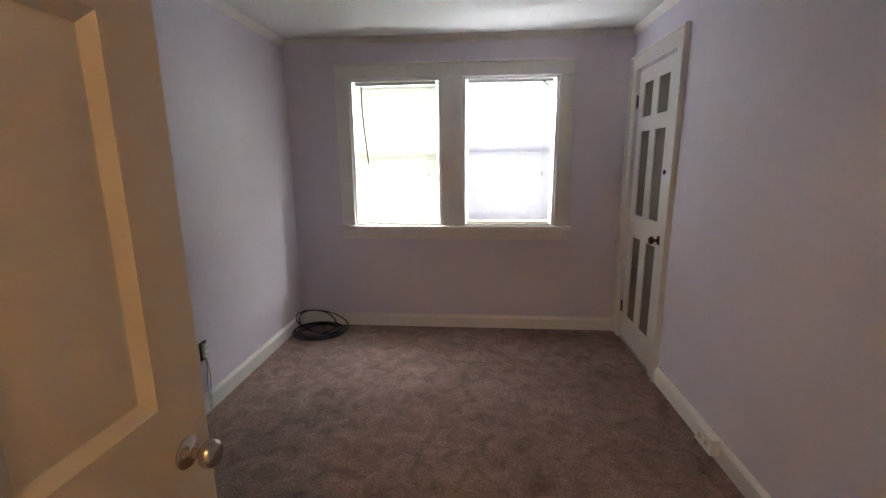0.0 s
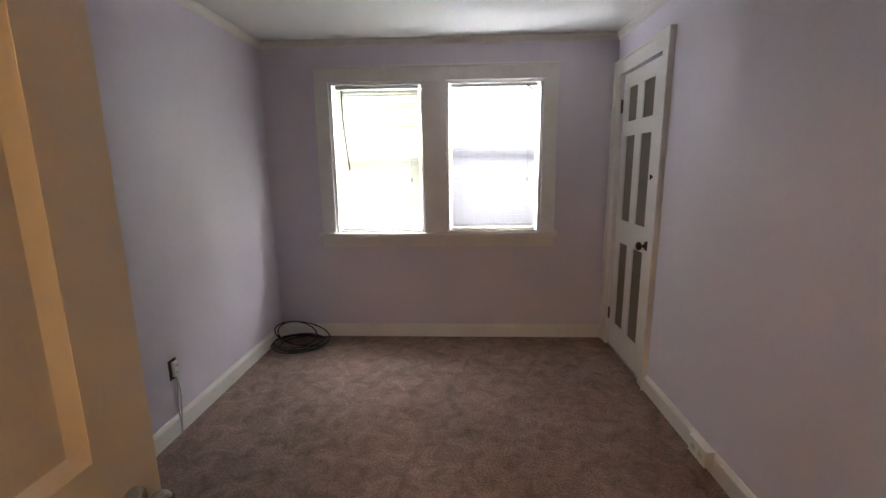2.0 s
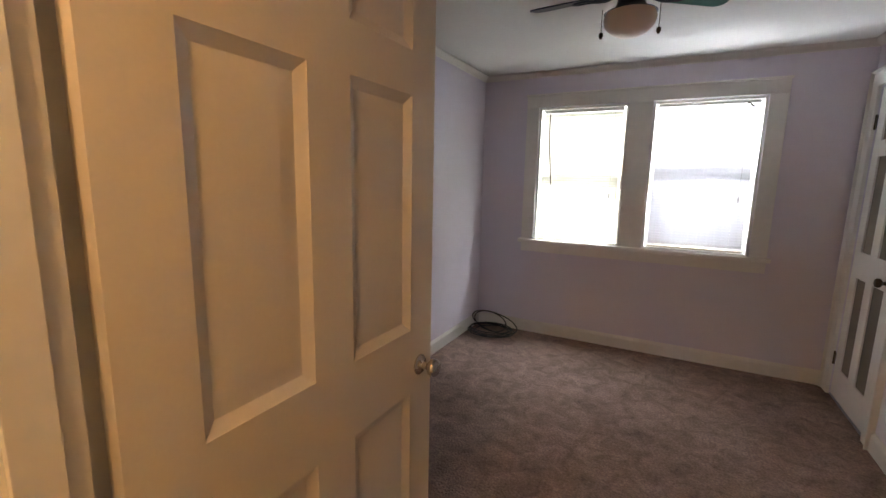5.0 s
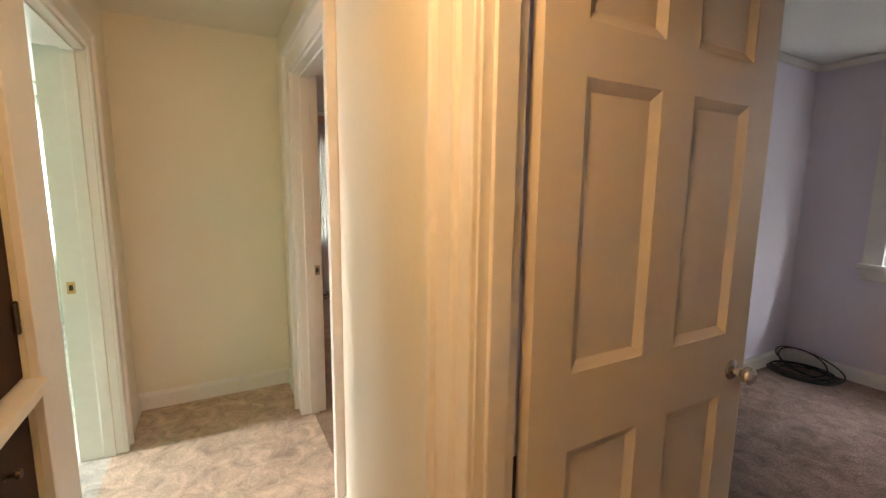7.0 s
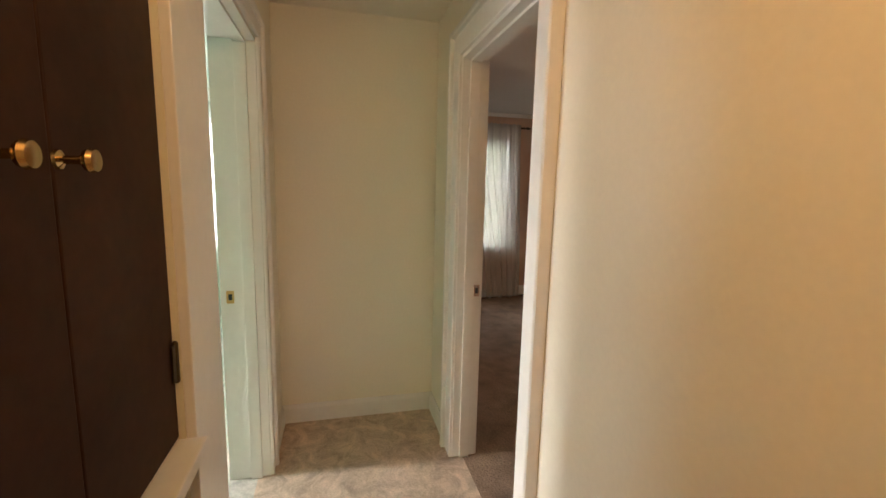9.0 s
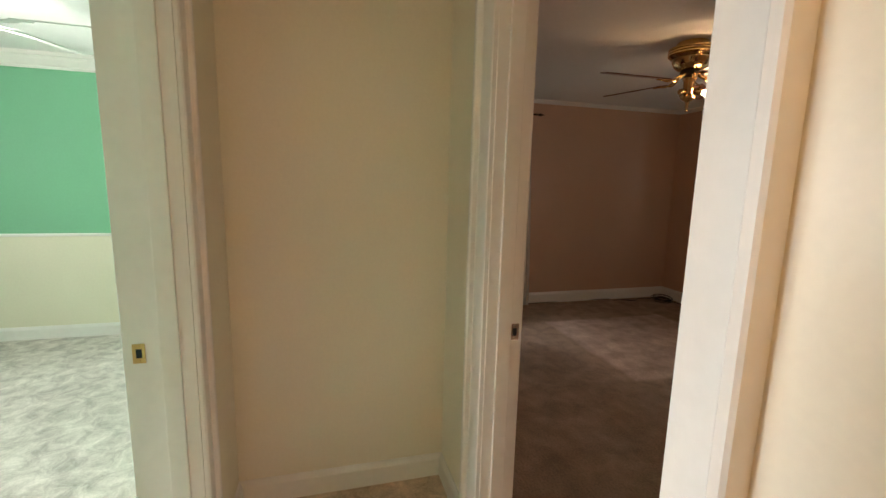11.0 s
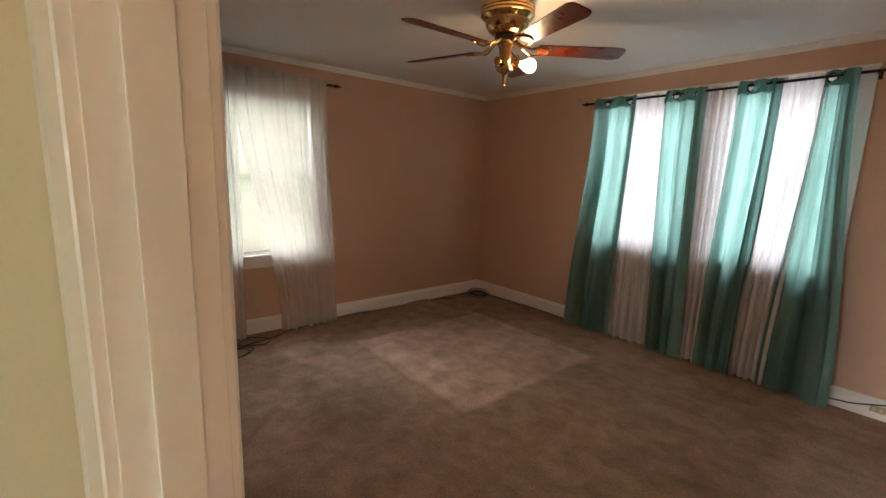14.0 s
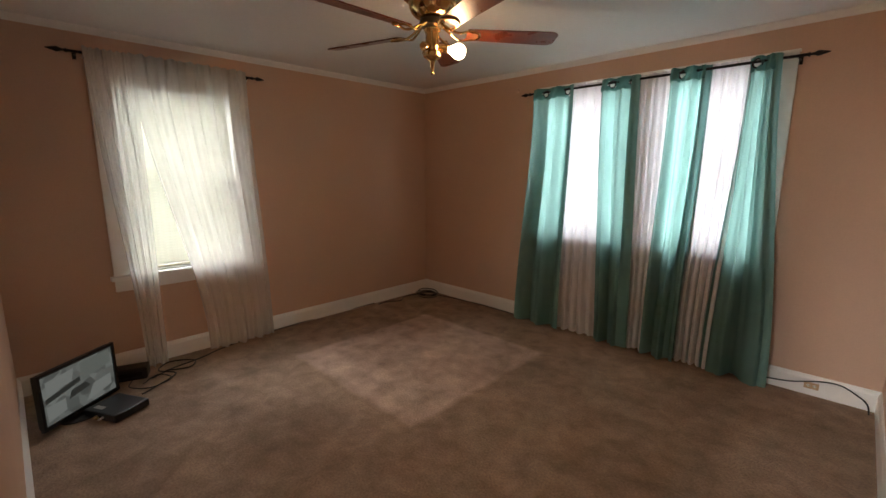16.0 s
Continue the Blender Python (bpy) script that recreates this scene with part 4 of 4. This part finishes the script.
# ---- ceiling fans ----
def fan(at, r, n, start, blades, metal, label, z_blade, kit, pitch=12, wide=0.065, housing_r=0.13, droop=0.0):
    """A hugger ceiling fan; at: its place under the ceiling; heights are below the ceiling."""
    ob = thing("ceiling_fan", label, "ceiling fan", at)
    bm = bm_new()
    hz = z_blade
    prof = [(0, 0), (housing_r * 0.66, -0.001), (housing_r * 0.70, -0.010), (housing_r * 0.72, hz + 0.172), (housing_r * 0.90, hz + 0.166)]
    for k in range(3):
        z = hz + 0.160 - k * 0.016
        prof += [(housing_r * 1.02, z), (housing_r * 1.02, z - 0.009), (housing_r * 0.97, z - 0.012)]
    prof += [(housing_r * 0.98, hz + 0.112), (housing_r * 0.84, hz + 0.096), (housing_r * 0.82, hz + 0.072), (housing_r * 0.72, hz + 0.048), (housing_r * 0.56, hz + 0.030), (housing_r * 0.40, hz + 0.022), (0, hz + 0.022)]
    lathe(bm, prof, None, 36)
    part("housing", bm, metal, ob, "", True)
    bm = bm_new()
    lathe(bm, ((0, hz + 0.022), (0.060, hz + 0.022), (0.064, hz + 0.010), (0.060, hz - 0.010), (0.045, hz - 0.020), (0, hz - 0.020)), None, 24)
    part("flywheel", bm, M["bronze"], ob, "", True)
    for k in range(n):
        m = pose(0, 0, 0, 0, 0, start + 360 / n * k) @ Matrix.Translation((0, 0, hz - droop)) @ pose(0, 0, 0, pitch)
        bm = bm_new()
        outline = []
        x0, x1 = 0.175, r
        for i in range(9):
            t = i / 8
            outline.append((x0 + (x1 - 0.05 - x0) * t, wide * (0.78 + 0.22 * t)))
        for i in range(1, 7):
            a = i / 6 * math.pi / 2
            outline.append((x1 - 0.05 + 0.05 * math.sin(a), wide * (0.55 + 0.45 * math.cos(a))))
        full = outline + [(x, -y) for x, y in reversed(outline)]
        lo = [bm.verts.new(m @ Vector((x, y, -0.003))) for x, y in full]
        hi = [bm.verts.new(m @ Vector((x, y, 0.003))) for x, y in full]
        bm.faces.new(hi)
        bm.faces.new(lo[::-1])
        for i in range(len(full)):
            j = (i + 1) % len(full)
            bm.faces.new((lo[i], lo[j], hi[j], hi[i]))
        bl = part("blade", bm, blades[k % len(blades)], ob)
        bm = bm_new()
        for sg in (-1, 1):
            tube(bm, [m @ Vector(p) for p in ((0.055, sg * 0.012, droop), (0.10, sg * 0.018, 0.5 * droop - 0.014), (0.14, sg * 0.034, -0.012), (0.18, sg * 0.042, -0.006), (0.225, sg * 0.030, -0.006), (0.245, 0.0, -0.006))], 0.006, 7)
        for p in ((0.20, 0.030), (0.20, -0.030), (0.235, 0.0)):
            lathe(bm, ((0, -0.004), (0.006, -0.003), (0.006, 0.0), (0, 0.0)), m @ Matrix.Translation((p[0], p[1], -0.006)), 8)
        part("blade_iron", bm, metal, bl, "", True)
    if kit == "bowl":
        bm = bm_new()
        lathe(bm, ((0, hz - 0.02), (0.050, hz - 0.02), (0.055, hz - 0.05), (0.075, hz - 0.075), (0.105, hz - 0.085), (0, hz - 0.085)), None, 24)
        part("fitter", bm, metal, ob, "", True)
        bm = bm_new()
        lathe(bm, ((0.098, hz - 0.086), (0.104, hz - 0.105), (0.098, hz - 0.132), (0.074, hz - 0.158), (0.040, hz - 0.174), (0, hz - 0.178)), None, 32)
        part("glass_bowl", bm, M["opal"], ob, "unlit opal glass bowl", True)
        for x, y in ((-0.10, -0.07), (0.115, -0.05)):
            bm = bm_new()
            rod(bm, (x, y, hz - 0.08), (x, y, hz - 0.165), 0.0015, 5)
            lathe(bm, ((0, 0), (0.008, -0.006), (0.009, -0.018), (0.004, -0.028), (0, -0.029)), Matrix.Translation((x, y, hz - 0.165)), 10)
            part("pull_chain", bm, M["bronze"], ob, "", True)
    else:
        bm = bm_new()
        lathe(bm, ((0, hz - 0.02), (0.040, hz - 0.02), (0.042, hz - 0.03), (0.034, hz - 0.045), (0.034, hz - 0.085 - droop), (0.046, hz - 0.095 - droop), (0.046, hz - 0.112 - droop), (0.026, hz - 0.125 - droop), (0.014, hz - 0.135 - droop), (0.009, hz - 0.16 - droop), (0.011, hz - 0.20), (0.007, hz - 0.225), (0.010, hz - 0.232), (0, hz - 0.240)), None, 24)
        part("fitter", bm, metal, ob, "brass light fitter with a turned drop", True)
        for k, a in enumerate(kit):
            d = Vector((math.cos(radians(a)), math.sin(radians(a)), -0.2)).normalized()
            base = Vector((0, 0, hz - 0.062 - droop)) + d * 0.036
            bm = bm_new()
            lathe(bm, ((0, 0), (0.012, 0), (0.014, 0.01), (0.020, 0.020), (0.021, 0.044), (0.017, 0.046), (0, 0.040)), axis_pose(base, d), 16)
            part("socket", bm, metal, ob, "", True)
            if k == 0:
                bm = bm_new()
                lathe(bm, ((0.012, 0.036), (0.014, 0.050), (0.026, 0.068), (0.036, 0.088), (0.038, 0.100), (0.033, 0.118), (0.018, 0.131), (0, 0.135)), axis_pose(base, d), 24)
                part("bulb", bm, M["bulb"] if metal == M["brass"] else M["bulb_cool"], ob, "bare lit bulb", True).visible_shadow = False
    return ob


fan((-3.688, 1.590, CEIL), 0.645, 5, 53, [M["blade"]], M["brass"], "polished brass ceiling fan with cherry blades, one bare bulb lit", -0.200, (41, 161, 281), -12, 0.062, 0.140, 0.040)
fan((-0.262, 1.704, CEIL), 0.43, 5, 174, [M["blade_blue"], M["blade_pink"], M["blade_teal"], M["blade_teal"], M["blade_blue"]], M["blade_blue"], "dark ceiling fan with coloured blades and an opal bowl", -0.157, "bowl", -15, 0.072, 0.10)
fan((-3.90, -2.33, CEIL), 0.60, 5, 20, [M["blade_white"]], M["white_plastic"], "white ceiling fan with a lit bulb", -0.22, (222, 342, 102), 12, 0.062, 0.12)

# flush lamp of the hall
lamp = thing("ceiling_light", "flush brass hall ceiling light with a lit bulb", "ceiling light", (-0.36, -0.72, CEIL))
bm = bm_new()
lathe(bm, ((0, 0), (0.065, 0), (0.062, -0.018), (0.03, -0.03), (0.022, -0.07), (0, -0.07)), None, 24)
part("base", bm, M["brass"], lamp, "", True)
bm = bm_new()
lathe(bm, ((0.012, -0.07), (0.016, -0.09), (0.032, -0.125), (0.036, -0.15), (0.024, -0.18), (0, -0.19)), None, 20)
part("bulb", bm, M["bulb"], lamp, "", True).visible_shadow = False


# ---- small things ----
def coil(at, label, r, loops, seed, material, lift=0.0, tail=(), thick=0.0045):
    """Loosely wound cable lying on the carpet."""
    rnd = random.Random(seed)
    ob = thing("coiled_cable", label, "cable", at)
    for k in range(loops):
        rr = r * rnd.uniform(0.72, 1.05)
        cx, cy, tz = rnd.uniform(-0.03, 0.03), rnd.uniform(-0.02, 0.02), 0.006 + 0.007 * k
        ex, ph = rnd.uniform(0.72, 0.95), rnd.uniform(0, 6.28)
        rise = lift if k >= loops - 2 else 0.008
        pts = [(cx + rr * math.cos(ph + a), cy + rr * ex * math.sin(ph + a), tz + rise * (0.5 + 0.5 * math.sin(a + k * 1.3 + 0.4))) for a in [i * 2 * math.pi / 16 for i in range(17)]]
        bm = bm_new()
        tube(bm, pts, thick, 7)
        part("loop", bm, material, ob, "", True)
    for t in tail:
        bm = bm_new()
        tube(bm, t, 0.0045, 7)
        part("tail", bm, material, ob, "", True)
    return ob


coil((-1.415, 3.29, 0.0), "loose coil of black cable on the carpet", 0.20, 7, 5, M["cable"], 0.12, (), 0.0052)
coil((-5.58, 3.33, 0.0), "flat coil of black cable in the corner", 0.125, 6, 6, M["cable"], 0.02,
     (((-0.10, -0.05, 0.008), (-0.14, -0.22, 0.006), (-0.05, -0.36, 0.006), (-0.12, -0.50, 0.006), (-0.11, -0.62, 0.006)),))


def cable(pts, label, r=0.0045, material=None):
    bm = bm_new()
    tube(bm, pts, r, 7)
    return solid("cable", bm, material or M["cable"], label, "cable", "", "", True)


cable(((-5.50, 3.42, 0.006), (-5.20, 3.46, 0.006), (-4.90, 3.485, 0.006), (-4.60, 3.480, 0.006), (-4.30, 3.46, 0.006)), "black cable along the baseboard")
cable(((-2.50, 3.45, 0.008), (-2.39, 3.475, 0.045), (-2.25, 3.488, 0.062), (-2.10, 3.488, 0.110), (-2.00, 3.486, 0.118), (-1.91, 3.478, 0.075), (-1.875, 3.468, 0.045), (-1.866, 3.42, 0.008)), "black cable looped over the baseboard")
cable(((-5.46, 0.56, 0.006), (-5.54, 0.72, 0.006), (-5.58, 0.90, 0.006), (-5.67, 1.12, 0.006), (-5.74, 1.50, 0.006), (-5.77, 2.1, 0.006), (-5.76, 2.7, 0.006)), "black cable along the baseboard")
cable(((-5.52, 0.66, 0.010), (-5.46, 0.80, 0.010), (-5.57, 0.86, 0.010), (-5.66, 0.72, 0.012), (-5.55, 0.62, 0.012), (-5.42, 0.70, 0.010), (-5.30, 0.55, 0.008), (-5.22, 0.46, 0.02)), "tangled black cable by the recorder")
cable(((-5.40, 0.50, 0.010), (-5.48, 0.60, 0.014), (-5.36, 0.66, 0.010), (-5.30, 0.52, 0.012), (-5.38, 0.42, 0.02), (-5.46, 0.45, 0.03)), "tangled black cable by the recorder", 0.0035)

# left wall outlet without a plate, its cord hanging down
ol = thing("wall_outlet", "bare outlet hanging in the wall, no cover plate", "outlet", (LX0, 2.148, 0.364))
part("box", boxed(0.0, 0.004, -0.030, 0.030, -0.055, 0.055, bevel=0.001), M["black"], ol, "dark open box edge")
part("receptacle", boxed(0.004, 0.022, -0.012, 0.020, -0.040, 0.042, bevel=0.003), M["white_plastic"], ol)
for z in (-0.020, 0.020):
    for y in (-0.002, 0.010):
        part("slot", boxed(0.0222, 0.0228, y - 0.0015, y + 0.0015, z - 0.005, z + 0.005), M["black"], ol)
cable(((LX0 + 0.012, 2.148, 0.322), (LX0 + 0.020, 2.138, 0.25), (LX0 + 0.021, 2.123, 0.16), (LX0 + 0.024, 2.128, 0.06), (LX0 + 0.030, 2.113, 0.006)), "grey cord hanging from the outlet", 0.0035, M["grey_cable"])
cable(((LX0 + 0.012, 2.153, 0.322), (LX0 + 0.016, 2.163, 0.22), (LX0 + 0.020, 2.148, 0.12), (LX0 + 0.026, 2.123, 0.006)), "grey cord hanging from the outlet", 0.003, M["grey_cable"])


def surface_outlet(at, label, body, proud, k=1.0):
    """A boxed outlet on a baseboard; local x runs along the wall, y out of it."""
    ob = thing("surface_outlet", label, "outlet", at)
    part("box", boxed(-0.062 * k, 0.062 * k, 0.0, proud, -0.036 * k, 0.036 * k, bevel=0.002), body, ob)
    for x in (-0.026 * k, 0.026 * k):
        bm = bm_new()
        lathe(bm, ((0, 0), (0.016 * k, 0), (0.016 * k, 0.002), (0, 0.002)), axis_pose((x, proud, 0), (0, 1, 0)), 16)
        f = part("receptacle", bm, M["ivory"], ob)
        for s in (-0.005, 0.005):
            part("slot", boxed(x + s - 0.001, x + s + 0.001, proud + 0.002, proud + 0.0026, -0.004, 0.005), M["black"], f)


surface_outlet(Matrix.Translation((LX1 - 0.017, 1.945, 0.078)) @ pose(0, 0, 0, 0, 0, 90), "white surface outlet box on the baseboard", M["trim"], 0.042, 1.15)
surface_outlet(Matrix.Translation((-2.138, BY1 - 0.017, 0.066)) @ pose(0, 0, 0, 0, 0, 180), "tan outlet set in the baseboard", M["tan"], 0.005, 0.6)
bm = bm_new()
lathe(bm, ((0, 0), (0.018, 0), (0.018, 0.008), (0.012, 0.014), (0, 0.015)), axis_pose((-4.50, BY1, 2.18), (0, -1, 0)), 16)
solid("wall_hook", bm, M["peach"], "painted-over hook on the wall", "hook", smooth=True)

# monitor, recorder and router on the floor
mon = thing("monitor", "black flat monitor on the floor, showing camera views", "monitor", Matrix.Translation((-5.245, 0.168, 0.0)) @ pose(0, 0, 0, 0, 0, -50.8))
MW, MH = 0.245, 0.325
bm = bm_new()
for b in ((-MW, MW, 0.060, 0.082), (-MW, MW, 0.060 + MH - 0.018, 0.060 + MH), (-MW, -MW + 0.018, 0.082, 0.060 + MH - 0.018), (MW - 0.018, MW, 0.082, 0.060 + MH - 0.018)):
    box(bm, b[0], b[1], -0.004, 0.018, b[2] - 0.033, b[3] - 0.033)
box(bm, -MW + 0.01, MW - 0.01, -0.030, -0.004, 0.035, 0.027 + MH - 0.008, 0.006)
part("bezel", bm, M["black"], mon)
scr = glow("screen_grey", (0.5, 0.5, 0.5), 0.2)
nt = scr.node_tree
tcs, ns, rs = nt.nodes.new("ShaderNodeTexCoord"), nt.nodes.new("ShaderNodeTexVoronoi"), nt.nodes.new("ShaderNodeValToRGB")
ns.inputs["Scale"].default_value = 14
rs.color_ramp.elements[0].color, rs.color_ramp.elements[1].color = (0.05, 0.055, 0.05, 1), (0.42, 0.45, 0.42, 1)
nt.links.new(tcs.outputs["Object"], ns.inputs["Vector"])
nt.links.new(ns.outputs["Color"], rs.inputs[0])
nt.links.new(rs.outputs[0], nt.nodes["Principled BSDF"].inputs["Emission Color"])
part("screen", boxed(-MW + 0.019, MW - 0.019, 0.006, 0.010, 0.050, 0.027 + MH - 0.019), scr, mon, "lit screen split into grey views")
SH = {k: glow("screen_" + k, v, e) for k, v, e in (("pale", (0.46, 0.49, 0.46), 0.17), ("dark", (0.05, 0.055, 0.05), 0.2), ("mid", (0.28, 0.31, 0.28), 0.18))}
for m in (scr, *SH.values()):
    m.node_tree.nodes["Principled BSDF"].inputs["Base Color"].default_value = (0.02, 0.02, 0.02, 1)
    m.node_tree.nodes["Principled BSDF"].inputs["Roughness"].default_value = 0.45
for k, q in (("pale", ((-0.20, 0.25), (-0.05, 0.27), (-0.03, 0.34), (-0.20, 0.33))), ("dark", ((-0.21, 0.205), (0.0, 0.245), (0.0, 0.275), (-0.21, 0.235))), ("mid", ((0.01, 0.24), (0.21, 0.27), (0.21, 0.355), (0.01, 0.35))),
             ("pale", ((-0.21, 0.10), (-0.10, 0.12), (-0.10, 0.19), (-0.21, 0.19))), ("dark", ((-0.08, 0.17), (0.06, 0.19), (0.03, 0.225), (-0.06, 0.215))), ("pale", ((0.02, 0.10), (0.20, 0.13), (0.20, 0.20), (0.08, 0.19)))):
    bm = bm_new()
    bm.faces.new([bm.verts.new((-x, y, z - 0.033)) for y in (0.0108,) for x, z in q])
    part("camera_view", bm, SH[k], mon)
bm = bm_new()
box(bm, -0.030, 0.030, -0.035, -0.005, 0.012, 0.12, 0.004)
part("neck", bm, M["black"], mon)
bm = bm_new()
lathe(bm, ((0, 0.001), (0.125, 0.001), (0.125, 0.006), (0.105, 0.013), (0.03, 0.016), (0, 0.016)), Matrix.Diagonal((1.0, 0.75, 1, 1)), 32)
part("base", bm, M["black"], mon, "", True)

dvr = thing("video_recorder", "black box recorder on the carpet, plugs in front", "recorder", Matrix.Translation((-5.12, 0.315, 0.0)) @ pose(0, 0, 0, 0, 0, 28))
part("case", boxed(-0.125, 0.125, -0.105, 0.105, 0.006, 0.052, bevel=0.008), M["black"], dvr)
for x, y in ((-0.1, -0.08), (0.1, -0.08), (-0.1, 0.08), (0.1, 0.08)):
    part("foot", boxed(x - 0.01, x + 0.01, y - 0.01, y + 0.01, 0.0005, 0.006), M["black"], dvr)
for x, m in ((-0.02, "tan"), (0.005, "brass"), (0.03, "white_plastic")):
    bm = bm_new()
    lathe(bm, ((0, 0), (0.006, 0), (0.006, 0.018), (0.003, 0.03), (0, 0.031)), axis_pose((x, -0.105, 0.028), (0, -1, 0)), 10)
    part("plug", bm, M[m], dvr)
part("label_plate", boxed(-0.09, -0.02, -0.075, -0.045, 0.052, 0.0525), M["grey_cable"], dvr)
rt = thing("router", "black plastic box standing by the wall", "router", Matrix.Translation((-5.58, 0.47, 0.0)) @ pose(0, 0, 0, 0, 0, 70))
bm = bm_new()
box(bm, -0.10, 0.10, -0.060, 0.060, 0.001, 0.085, 0.014)
part("case", bm, M["black"], rt)
part("vent", boxed(-0.07, 0.07, -0.0625, -0.060, 0.03, 0.06), M["iron"], rt)
